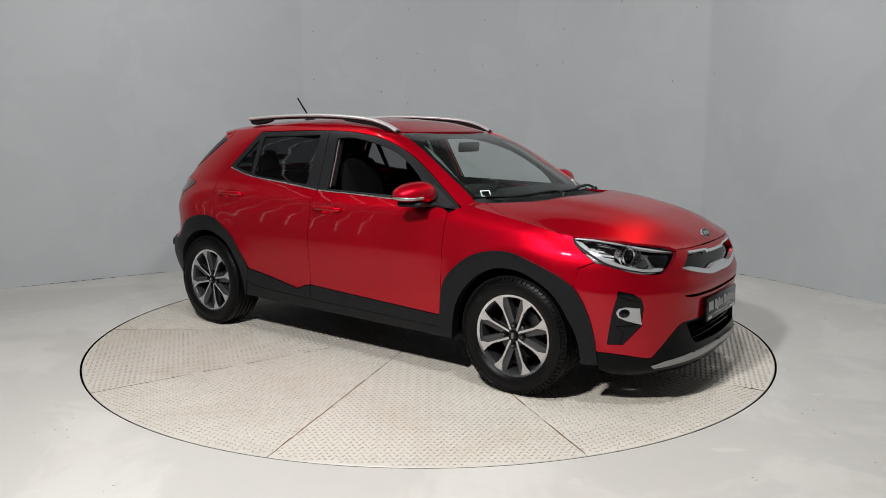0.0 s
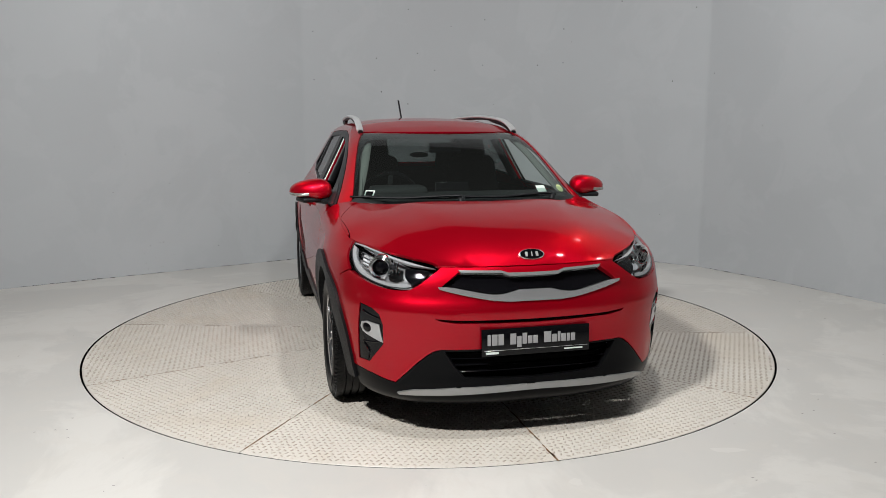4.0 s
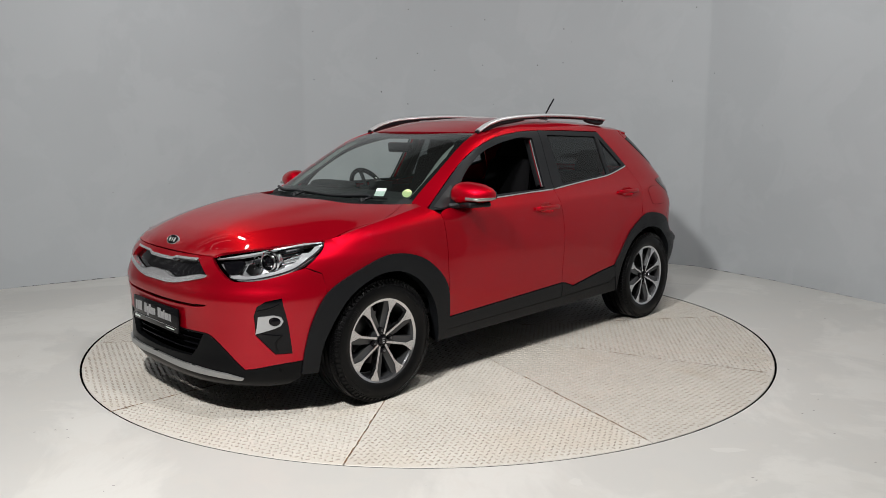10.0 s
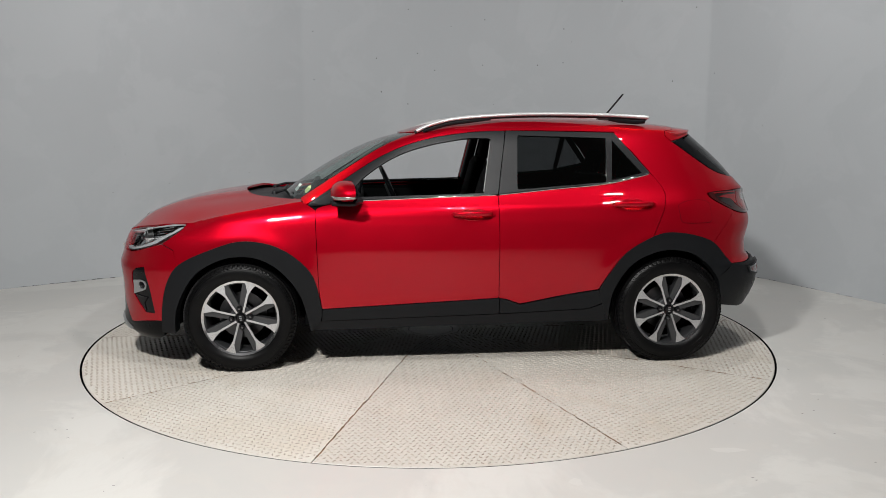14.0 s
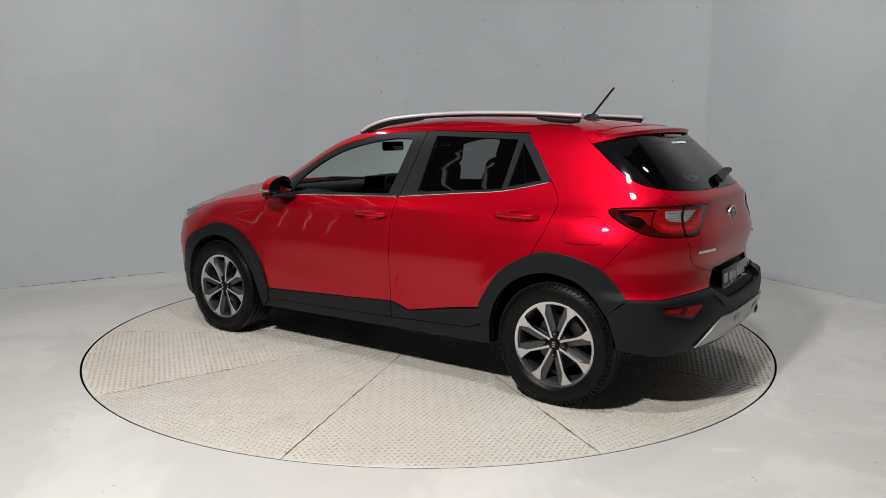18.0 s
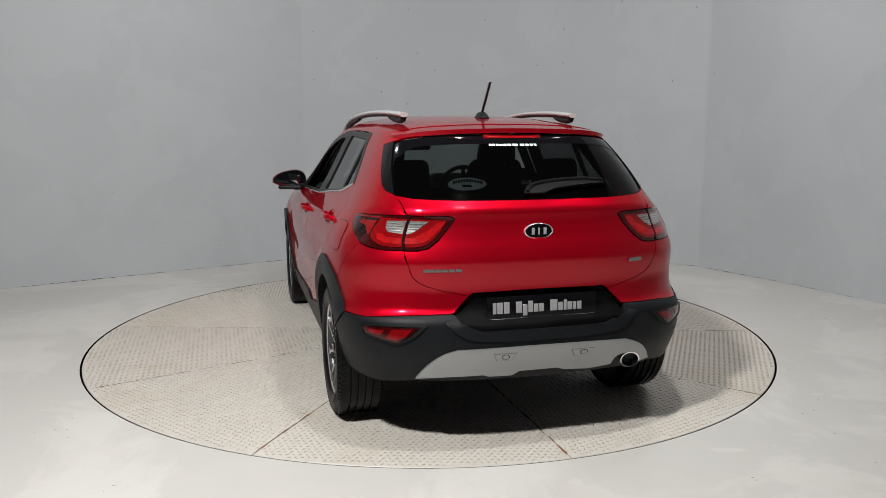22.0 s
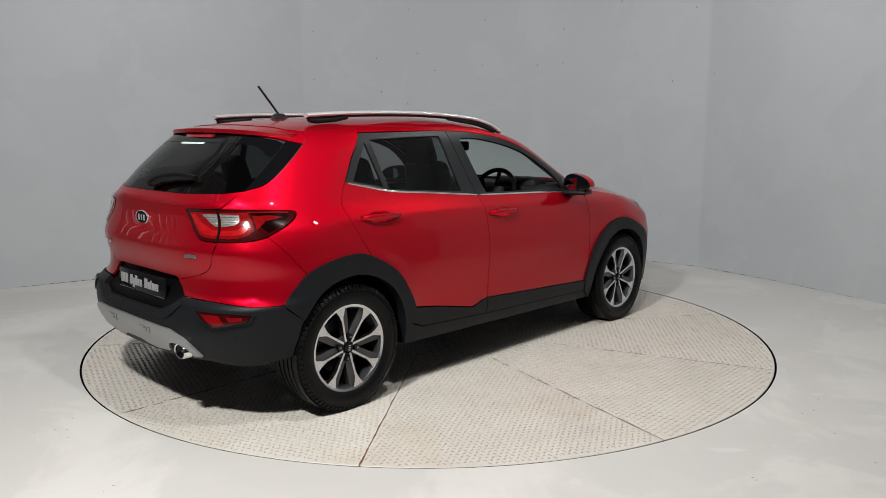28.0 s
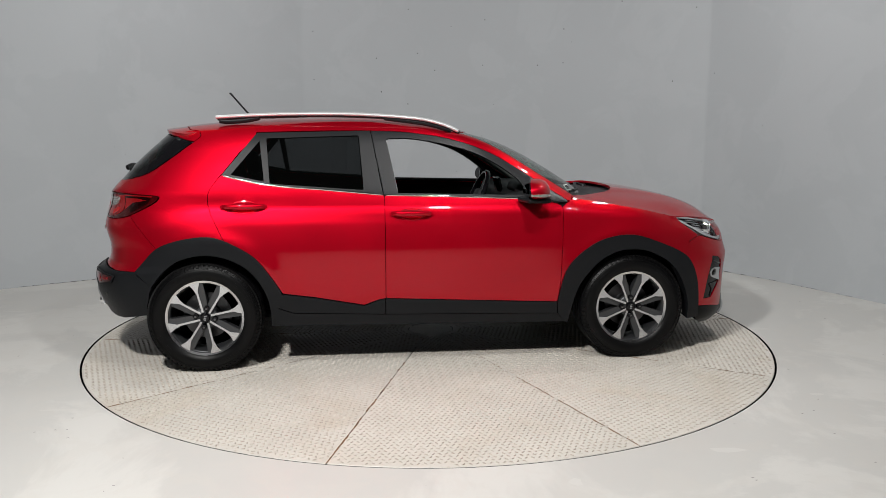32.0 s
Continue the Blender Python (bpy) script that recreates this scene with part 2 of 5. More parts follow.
def tube(pts, rx, ry=None, seg=10, n=6, up=(0, 0, 1), smooth=True):
    """A rod of elliptic section (rx sideways, ry along up) on a smooth curve."""
    ry = ry or rx
    path = smooth_path(pts, n) if smooth else [Vector(q) for q in pts]
    bm = bmesh.new()
    rings = []
    for i, c in enumerate(path):
        d = (path[min(i + 1, len(path) - 1)] - path[max(i - 1, 0)]).normalized()
        s = d.cross(Vector(up))
        s = s.normalized() if s.length > 1e-4 else Vector((1, 0, 0))
        u = s.cross(d).normalized()
        rings.append([bm.verts.new(c + s * rx * math.cos(a) + u * ry * math.sin(a)) for a in [2 * math.pi * k / seg for k in range(seg)]])
    for a, b in zip(rings, rings[1:]):
        for i in range(seg):
            bm.faces.new((a[i], a[(i + 1) % seg], b[(i + 1) % seg], b[i]))
    bm.faces.new(rings[0][::-1])
    bm.faces.new(rings[-1])
    return bm


def curve2(pts, n=4):
    """A smooth open line through a few flat points."""
    return [(p.x, p.y) for p in smooth_path([(u, v, 0) for u, v in pts], n)]


def inside(p, poly):
    x, y = p
    c = False
    for i in range(len(poly)):
        (x1, y1), (x2, y2) = poly[i - 1], poly[i]
        if (y1 > y) != (y2 > y) and x < (x2 - x1) * (y - y1) / (y2 - y1) + x1:
            c = not c
    return c


def dense(poly, step):
    out = []
    for i in range(len(poly)):
        a, b = Vector(poly[i]), Vector(poly[(i + 1) % len(poly)])
        k = max(1, int((b - a).length / step + 0.5))
        out += [tuple(a.lerp(b, j / k)) for j in range(k)]
    return out


def rounded(poly, r):
    """Cuts the corners of a polygon with short curves of about r."""
    out = []
    n = len(poly)
    for i in range(n):
        p, a, b = Vector(poly[i]), Vector(poly[i - 1]), Vector(poly[(i + 1) % n])
        ka, kb = min(r, (a - p).length * 0.45), min(r, (b - p).length * 0.45)
        p0, p2 = p + (a - p).normalized() * ka, p + (b - p).normalized() * kb
        for t in (0, 0.33, 0.67, 1):
            out.append(tuple(p0 * (1 - t) ** 2 + p * 2 * t * (1 - t) + p2 * t * t))
    return out


def panel(name, poly, fn, mat, parent, label="", holes=(), step=0.035, depth=0.014, lift=0.0, scale=(1, 1), flip=False, dome=0.0):
    """A curved panel: the region poly (less holes) of the sheet fn(u, v), with edges turned in by depth.
    scale: metres for a step of u and of v; lift: how far it stands proud of the sheet; dome: extra lift away from the edge."""
    su, sv = scale
    P = [(u * su, v * sv) for u, v in poly]
    H = [[(u * su, v * sv) for u, v in h] for h in holes]
    loops = [dense(q, step) for q in [P] + H]
    verts, edges = [], []
    for q in loops:
        k = len(verts)
        verts += q
        edges += [(k + i, k + (i + 1) % len(q)) for i in range(len(q))]
    rim_n = len(verts)
    rim = np.array(verts)
    lo, hi = rim.min(0), rim.max(0)
    row = 0
    v = lo[1] + step * 0.5
    while v < hi[1]:
        u = lo[0] + (step * 0.5 if row % 2 else 0.0)
        while u < hi[0]:
            if np.min((rim[:, 0] - u) ** 2 + (rim[:, 1] - v) ** 2) > (0.55 * step) ** 2 and inside((u, v), loops[0]) and not any(inside((u, v), h) for h in loops[1:]):
                verts.append((u, v))
            u += step
        v += step * 0.87
        row += 1
    co, _, tris, _, _, _ = delaunay_2d_cdt([Vector(p) for p in verts], edges, [], 0, 1e-6)
    tris = [t for t in tris if (lambda c: inside(c, loops[0]) and not any(inside(c, h) for h in loops[1:]))(
        (sum(co[i][0] for i in t) / 3, sum(co[i][1] for i in t) / 3))]
    e = 1e-3
    pts, nrm = [], []
    for c in co:
        u, w = c[0] / su, c[1] / sv
        a, b = fn(u + e / su, w) - fn(u - e / su, w), fn(u, w + e / sv) - fn(u, w - e / sv)
        k = a.cross(b)
        k = k.normalized() if k.length > 1e-12 else Vector((0, 0, 1))
        if flip:
            k = -k
        g = lift
        if dome:
            g += dome * (1 - math.exp(-math.sqrt(float(np.min((rim[:, 0] - c[0]) ** 2 + (rim[:, 1] - c[1]) ** 2))) / 0.03))
        pts.append(fn(u, w) + k * g)
        nrm.append(k)
    count = {}
    for t in tris:
        for i in range(3):
            a, b = t[i], t[(i + 1) % 3]
            count[(a, b)] = 1
    faces, normals = [], []
    for t in tris:
        a, b, c = (pts[i] for i in t)
        t = tuple(t) if (b - a).cross(c - a).dot(nrm[t[0]]) > 0 else tuple(t)[::-1]
        faces.append(t)
    count = {(t[i], t[(i + 1) % 3]) for t in faces for i in range(3)}
    border = [(a, b) for a, b in count if (b, a) not in count]
    if not dome:
        for t in faces:
            normals += [nrm[i] for i in t]
    sheet = len(faces)
    if depth:
        base, inner = {}, {}
        for a, b in border:
            for i in (a, b):
                if i not in inner:
                    inner[i] = len(pts)
                    pts.append(pts[i] - nrm[i] * depth)
                    base[i] = len(pts)
                    pts.append(pts[i].copy())
            faces.append((base[b], base[a], inner[a], inner[b]))
            if not dome:
                f = (pts[a] - pts[b]).cross(pts[inner[a]] - pts[b])
                f = f.normalized() if f.length > 1e-12 else nrm[a]
                normals += [f] * 4
    me = bpy.data.meshes.new(name)
    me.from_pydata([tuple(p) for p in pts], [], faces)
    for i, f in enumerate(me.polygons):
        f.use_smooth = True
    if not dome:
        me.normals_split_custom_set([tuple(n) for n in normals])
    me.validate()
    return link_mesh(name, me, mat, parent, label)


# ---- the car's outer sheet ----
class Curve:
    """A smooth curve (monotone cubic) through a few rows of (key, value)."""
    def __init__(self, *rows):
        self.k = [r[0] for r in rows]
        self.v = [r[1] for r in rows]
        n = len(rows)
        d = [(self.v[i + 1] - self.v[i]) / (self.k[i + 1] - self.k[i]) for i in range(n - 1)]
        m = [d[0]] + [0.0 if d[i - 1] * d[i] <= 0 else 2 * d[i - 1] * d[i] / (d[i - 1] + d[i]) for i in range(1, n - 1)] + [d[-1]]
        self.m = m

    def __call__(self, x):
        k, v, m = self.k, self.v, self.m
        if x <= k[0]:
            return v[0]
        if x >= k[-1]:
            return v[-1]
        i = 0
        while x > k[i + 1]:
            i += 1
        h = k[i + 1] - k[i]
        t = (x - k[i]) / h
        t2, t3 = t * t, t * t * t
        return (2 * t3 - 3 * t2 + 1) * v[i] + (t3 - 2 * t2 + t) * h * m[i] + (3 * t2 - 2 * t3) * v[i + 1] + (t3 - t2) * h * m[i + 1]


# half-width over height, nose and tail over height, windscreen over height
WIDTH = Curve((0.14, 0.78), (0.20, 0.815), (0.30, 0.842), (0.42, 0.860), (0.56, 0.873), (0.70, 0.874), (0.85, 0.858), (0.94, 0.830), (1.00, 0.792),
              (1.05, 0.758), (1.15, 0.704), (1.25, 0.654), (1.36, 0.597), (1.42, 0.552), (1.47, 0.47))
NOSE = Curve((0.14, 2.01), (0.17, 2.085), (0.20, 2.115), (0.25, 2.124), (0.34, 2.115), (0.48, 2.114), (0.56, 2.120), (0.60, 2.124), (0.63, 2.119), (0.66, 2.106), (0.74, 2.083), (0.80, 2.05), (0.84, 2.0), (0.90, 1.96))
TAIL = Curve((0.22, -1.90), (0.34, -1.97), (0.48, -2.02), (0.58, -2.01), (0.64, -1.943), (0.72, -1.933), (0.80, -1.952), (0.845, -1.961), (0.90, -1.949), (0.96, -1.926), (1.01, -1.916), (1.035, -1.917), (1.052, -1.919), (1.07, -1.898),
             (1.09, -1.879), (1.20, -1.781), (1.36, -1.608), (1.46, -1.495))
SCREEN = Curve((0.98, 1.16), (1.05, 1.055), (1.17, 0.866), (1.284, 0.658), (1.35, 0.498), (1.397, 0.325), (1.44, 0.10))
SCREEN_L = Curve((1.0, 0.46), (1.15, 0.42), (1.40, 0.26))
SCREEN_N = Curve((1.0, 2.5), (1.2, 2.6), (1.40, 2.8))
HOOD_EDGE = Curve((0.60, 1.04), (0.9, 1.0), (1.1, 0.967), (1.386, 0.918), (1.578, 0.872), (1.75, 0.845), (2.05, 0.80), (2.12, 0.785))
NOSE_L, NOSE_N, TAIL_L = 0.85, 2.9, 0.60
TURN = 2.6
TAIL_N = Curve((0.9, 3.1), (1.1, 3.5), (1.3, 4.0))


def relief(x, z):
    """The pressed shape of the flanks: a hollow low on the doors, flares round the wheel arches, a soft shoulder."""
    fade = min(max((x + 1.55) / 0.35, 0.0), 1.0) * min(max((1.66 - x) / 0.35, 0.0), 1.0)
    door = min(max((x + 1.10) / 0.55, 0.0), 1.0) * min(max((0.90 - x) / 0.40, 0.0), 1.0)
    low = 0.535 + 0.035 * x
    y = -0.010 * math.exp(-((z - low) / 0.10) ** 2) * door * door * (3 - 2 * door)
    for c in (1.29, -1.29):
        r = math.hypot(x - c, z - 0.33)
        y += 0.010 * math.exp(-((r - 0.46) / 0.055) ** 2) * min(max((z - 0.40) / 0.2, 0.0), 1.0)
    y += 0.006 * math.exp(-((z - 0.945 + 0.03 * x) / 0.035) ** 2)
    return y * fade * fade * (3 - 2 * fade)


def tuck(x, z):
    """How the body draws in towards the tail."""
    k = min(max((TAIL(z) + TAIL_L - x) / 0.36, 0.0), 1.0)
    return 1 - 0.016 * k * k * (3 - 2 * k)


def half_width(x, z, upper=False):
    """The car's half-width at length x and height z; upper: the cabin, which ends in the windscreen."""
    y = WIDTH(z) + (relief(x, z) if z < 1.03 else 0.0)
    if not upper and x > 0.6:
        d = max(HOOD_EDGE(x) - z, 0.0)
        y -= min((x - 0.6) / 0.4, 1.0) * 0.045 * math.exp(-d / 0.04)
    f, l, n = (SCREEN(z), SCREEN_L(z), SCREEN_N(z)) if upper else (NOSE(z), NOSE_L, NOSE_N)
    if x > f - l:
        y *= max(1 - min((x - f + l) / l, 1.0) ** n, 0.0) ** (1 / n)
    r = TAIL(z)
    if x < r + TAIL_L:
        y *= tuck(x, z)
        y *= max(1 - min((r + TAIL_L - x) / TAIL_L, 1.0) ** TAIL_N(z), 0.0) ** (1 / TAIL_N(z))
    return y


def wrap_end(phi, z, which):
    """A point of the car's end at turn phi (0 on the middle line, pi/2 where the flank begins): which = nose, tail or screen."""
    if which == "nose":
        e, l, n, s = NOSE(z), NOSE_L, NOSE_N, 1
    elif which == "tail":
        e, l, n, s = TAIL(z), TAIL_L, TAIL_N(z), -1
    else:
        e, l, n, s = SCREEN(z), SCREEN_L(z), SCREEN_N(z), 1
    y = min(math.sin(abs(phi)) ** (2 / (n if which == "screen" else TURN)), 1.0)
    x = e - s * l + s * l * (1 - y ** n) ** (1 / n)
    w = WIDTH(z)
    if which == "tail":
        w = (w + (relief(x, z) if z < 1.03 else 0.0)) * tuck(x, z)
    if which == "nose":
        d = max(HOOD_EDGE(x) - z, 0.0)
        w -= min(max((x - 0.6) / 0.4, 0.0), 1.0) * 0.045 * math.exp(-d / 0.04)
    return Vector((x, math.copysign(w * y, phi), z))


def roof_z(x, y):
    c = ROOF(x)
    q = abs(y) / 0.57
    return c - 0.03 * q * q - 0.035 * q ** 6


ROOF = Curve((-1.75, 1.402), (-1.6, 1.422), (-1.3, 1.458), (-0.9, 1.485), (-0.4, 1.496), (0.0, 1.475), (0.2, 1.438), (0.36, 1.393))
HOOD = Curve((0.98, 1.055), (1.08, 1.047), (1.25, 1.034), (1.5, 1.008), (1.72, 0.968), (1.9, 0.910), (2.0, 0.850), (2.05, 0.795), (2.09, 0.73))


def nose_x(y, z):
    w = WIDTH(z)
    q = min(abs(y) / w, 1.0)
    return NOSE(z) - NOSE_L + NOSE_L * (1 - q ** NOSE_N) ** (1 / NOSE_N)


def hood_z(x, y):
    e = half_width(x, HOOD_EDGE(x))
    back = nose_x(0, 0.8) - nose_x(y, 0.8)
    w = min(abs(y) / max(e, 0.05), 1.0) ** 4
    front = min(max((x - 1.55) / 0.22, 0.0), 1.0)
    w += (1 - math.exp(-1.3 * (abs(y) / max(e, 0.30)) ** 4) - w) * front * front * (3 - 2 * front)
    k = min(max((1.98 - x) / 0.55, 0.0), 1.0)
    q = (abs(y) - 0.30 - 0.20 * (2.0 - x)) / 0.032
    ridge = -0.019 / (1 + math.exp(-max(min(q, 30.0), -30.0))) * k * k * (3 - 2 * k)
    return HOOD(x + back) * (1 - w) + HOOD_EDGE(x) * w + (ridge + 0.005 * k) * (1 - w)


def nose_phi(x, z):
    """The turn (degrees) at which the nose's sheet reaches length x."""
    k = min(max((x - NOSE(z) + NOSE_L) / NOSE_L, 0.0), 1.0)
    return math.degrees(math.asin((1 - k ** NOSE_N) ** (TURN / 2 / NOSE_N)))


def tail_phi(x, z):
    k = min(max((TAIL(z) + TAIL_L - x) / TAIL_L, 0.0), 1.0)
    return math.degrees(math.asin((1 - k ** TAIL_N(z)) ** (TURN / 2 / TAIL_N(z))))


def eave(x):
    """Height at which the roof's sheet meets the side at length x."""
    z = 1.32
    while z < 1.46 and roof_z(x, half_width(x, z, True)) > z:
        z += 0.001
    return z


def eave_y(x):
    return half_width(x, eave(x), True)


# turn (degrees) at which the windscreen ends in the pillar, over height
GLASS_EDGE = Curve((1.00, 57.0), (1.05, 58.2), (1.12, 60.3), (1.22, 63.2), (1.31, 64.3), (1.36, 62.6), (1.397, 58.0))

def flank(side, upper=False):
    return lambda x, z: Vector((x, side * half_width(x, z, upper), z))


def end_sheet(which):
    return lambda a, z: wrap_end(radians(max(min(a, 90), -90)), z, which)


def stern(side):
    """Flank and rear corner as one sheet: s is the length x along the flank and runs on round the corner."""
    def f(s, z):
        x0 = TAIL(z) + TAIL_L
        if s >= x0:
            return Vector((s, side * half_width(s, z, True), z))
        return wrap_end(side * radians(max(90 * (1 - (x0 - s) / 0.75), 0)), z, "tail")
    return f


def stern_s(phi, z):
    return TAIL(z) + TAIL_L - 0.75 * (1 - phi / 90)


def stern_x(x, z):
    """The stern sheet's s for a length x."""
    return x if x >= TAIL(z) + TAIL_L else stern_s(tail_phi(x, z), z)


def both(poly):
    """A half outline from the middle to the middle, closed by its mirror image."""
    return list(poly) + [(-u, v) for u, v in reversed(poly) if abs(u) > 1e-6]


# ---- the hall ----
def structure(ob, label="", category=""):
    return tagged(ob, label, category, kind="structure")


def hall_outline():
    """The foot of the pale wall: straight flanks, a bowed back, creases at the two corners."""
    back = smooth_path([(-1.36, 3.06, 0), (-0.6, 3.30, 0), (0.3, 3.45, 0), (1.2, 3.34, 0), (2.0, 2.99, 0), (2.78, 2.44, 0)], 8)
    left = [Vector((-6.3, 1.46, 0)), Vector((-4.8, 1.40, 0)), Vector((-4.1, 1.24, 0)), Vector((-2.35, 2.42, 0))]
    right = [Vector((3.22, 1.72, 0)), Vector((3.72, 0.70, 0)), Vector((4.5, -1.1, 0))]

    def bend(a, c, b, r=0.16):
        """The corner c between a and b, rounded off."""
        p, q = c + (a - c).normalized() * r, c + (b - c).normalized() * r
        return [p * (1 - t) ** 2 + c * 2 * t * (1 - t) + q * t * t for t in (0, 0.25, 0.5, 0.75, 1)]

    return left + bend(left[-1], back[0], back[1], 0.03) + back[1:-1] + bend(back[-2], back[-1], right[0], 0.03) + right


HEIGHT = 5.6


def standing_wall(foot, t=0.15):
    """A wall of thickness t that stands on the open line foot."""
    bm = bmesh.new()
    n = len(foot)
    outer = []
    for i in range(n):
        d = (foot[min(i + 1, n - 1)] - foot[max(i - 1, 0)]).normalized()
        outer.append(foot[i] + Vector((-d.y, d.x, 0)) * t)
    rows = [[bm.verts.new((p.x, p.y, z)) for p in foot] for z in (-0.3, 0.0, 0.6, 1.4, 2.4, HEIGHT)]
    rows += [[bm.verts.new((p.x, p.y, z)) for p in outer] for z in (HEIGHT, -0.3)]
    rows.append(rows[0])
    for a, b in zip(rows, rows[1:]):
        for i in range(n - 1):
            bm.faces.new((a[i], a[i + 1], b[i + 1], b[i]))
    return bm


foot = hall_outline()
wall = part("wall_back", standing_wall(foot), WALL, None)
wall.data.set_sharp_from_angle(angle=radians(12))
structure(wall, "pale grey painted plaster wall with a bowed back", "wall")


def wall_at(x):
    """A point of the wall's foot at x and the direction along it."""
    for p, q in zip(foot, foot[1:]):
        if p.x <= x <= q.x:
            return p.lerp(q, (x - p.x) / (q.x - p.x)), (q - p).normalized()


def specks(name, parent, spots, mat, label):
    """Small ragged flecks: spots are (point, along, up, half-length, half-height)."""
    rnd = random.Random(11)
    verts, faces = [], []
    for c, u, w, l, h in spots:
        k = len(verts)
        verts += [tuple(c + u * l * math.cos(i * math.pi / 4) * rnd.uniform(0.6, 1.1) + w * h * math.sin(i * math.pi / 4) * rnd.uniform(0.6, 1.1)) for i in range(8)]
        faces.append(tuple(range(k, k + 8)))
    me = bpy.data.meshes.new(name)
    me.from_pydata(verts, [], faces)
    return tagged(link_mesh(name, me, mat, parent, label), kind="stuff")


rng = random.Random(3)
UP, EAST, NORTH = Vector((0, 0, 1)), Vector((1, 0, 0)), Vector((0, 1, 0))


def on_wall(x, z, l, h):
    p, d = wall_at(x)
    return (p + Vector((d.y, -d.x, 0)) * 0.002 + UP * z, d, UP, l, h)


# nail holes and scuffs on the plaster, a gritty joint along its foot
spots = [on_wall(x, z, 0.007, 0.009) for x, z in ((-1.25, 2.44), (-1.25, 1.94), (-0.24, 2.71), (0.05, 2.06), (0.59, 2.12), (1.19, 2.11), (1.46, 2.13), (2.49, 1.90), (2.66, 2.61), (2.02, 2.74), (-0.54, 1.82), (-0.25, 1.69), (-0.14, 2.24), (-0.59, 2.18), (1.46, 2.49), (0.61, 2.61))]
spots += [on_wall(-2.72 + rng.uniform(-0.16, 0.16), 0.17 + rng.uniform(-0.13, 0.17), rng.uniform(0.002, 0.004), rng.uniform(0.002, 0.006)) for _ in range(12)]
spots += [on_wall(rng.uniform(-4.5, 3.6), rng.uniform(0.05, 2.8), rng.uniform(0.002, 0.005), rng.uniform(0.002, 0.006)) for _ in range(40)]
x = -4.6
while x < 3.65:
    l = rng.uniform(0.02, 0.12)
    if rng.random() < 0.75:
        spots.append(on_wall(x, rng.uniform(0.002, 0.006), l * 0.6, rng.uniform(0.0012, 0.0045)))
    x += l
specks("wall_specks", wall, spots, SPECK, "small dark specks and a dirty joint")
# unseen walls, added to close the hall behind the camera
rest = [foot[-1], Vector((5.0, -3.5, 0)), Vector((5.0, -8.0, 0)), Vector((-6.3, -8.0, 0)), foot[0]]
structure(part("wall_front", standing_wall(rest), DARK_WALL, None, smooth=False), "plain grey unseen wall added to close the hall", "wall")
foot = foot + rest[1:-1]

bm = bmesh.new()
f = bm.faces.new([bm.verts.new((p.x, p.y, HEIGHT - 0.02)) for p in foot])
bmesh.ops.solidify(bm, geom=[f], thickness=0.1)
structure(part("ceiling", bm, CEIL, None, smooth=False), "plain dark ceiling", "ceiling")

# floor with a round hole for the table, and the pit below
bm = bmesh.new()
HOLE = TABLE_R + 0.012
ring = [bm.verts.new((HOLE * math.cos(2 * math.pi * i / 180), HOLE * math.sin(2 * math.pi * i / 180), 0)) for i in range(180)]
far = [bm.verts.new((7 * math.cos(2 * math.pi * i / 180) , 9.5 * math.sin(2 * math.pi * i / 180) - 1.5, 0)) for i in range(180)]
for i in range(180):
    j = (i + 1) % 180
    bm.faces.new((ring[i], ring[j], far[j], far[i]))
floor = part("floor", bm, FLOOR, None)
structure(floor, "pale grey painted concrete floor with scuffs", "floor")
lay = lambda x, y, l, h, z=0.0012: (Vector((x, y, z)), EAST, NORTH, l, h)
spots = [lay(x, y, 0.007, 0.004) for x, y in ((1.87, -1.68), (1.946, -1.642), (1.897, -1.939), (2.128, -0.973), (2.052, -1.48), (1.321, -2.388), (1.328, -2.41), (2.975, 0.244), (1.91, -2.251), (-2.6, -0.626), (-1.775, -1.683), (-1.873, -1.86), (-1.682, -1.929), (-1.788, -1.833), (-1.276, -2.416))]
while len(spots) < 120:
    x, y = rng.uniform(-4.2, 3.6), rng.uniform(-3.4, 2.4)
    if math.hypot(x, y) > HOLE + 0.05:
        spots.append(lay(x, y, rng.uniform(0.002, 0.006), rng.uniform(0.001, 0.004)))
specks("floor_specks", floor, spots, FLOOR_SPECK, "dark specks of grit")
scuffs = []
while len(scuffs) < 46:
    x, y = rng.uniform(-4.0, 3.6), rng.uniform(-3.3, 2.2)
    if math.hypot(x, y) > HOLE + 0.16:
        scuffs.append(lay(x, y, rng.uniform(0.02, 0.13), rng.uniform(0.01, 0.05), 0.0006 + 0.00001 * len(scuffs)))
specks("floor_scuffs", floor, scuffs, PATCH, "pale scuffs in the floor paint")
bm = lathe([(0.0001, -0.115), (HOLE, -0.115), (HOLE, -0.002)], 180)
structure(part("pit", bm, DARK, None), "dark pit under the turntable", "pit")

# housings of the floodlights, with a bracket to the ceiling
for name, eye, aim, watts in FLOODS:
    root = tagged(new("floodlight"), "black rectangular floodlight hung from the ceiling", "floodlight", "ceiling floodlights")
    root.matrix_world = look(eye, aim)
    part("housing", box(0.44 if watts > 100 else 0.28, 0.30 if watts > 100 else 0.15, 0.06, Matrix.Translation((0, 0, 0.036)), 0.01), PLASTIC, root)
    up = root.matrix_world.inverted()
    part("bracket", tube([(0, 0, 0.06), up @ (Vector(eye) + Vector((0, 0, 0.3))), up @ Vector((eye[0], eye[1], HEIGHT - 0.02))], 0.012, n=2), PLASTIC, root)

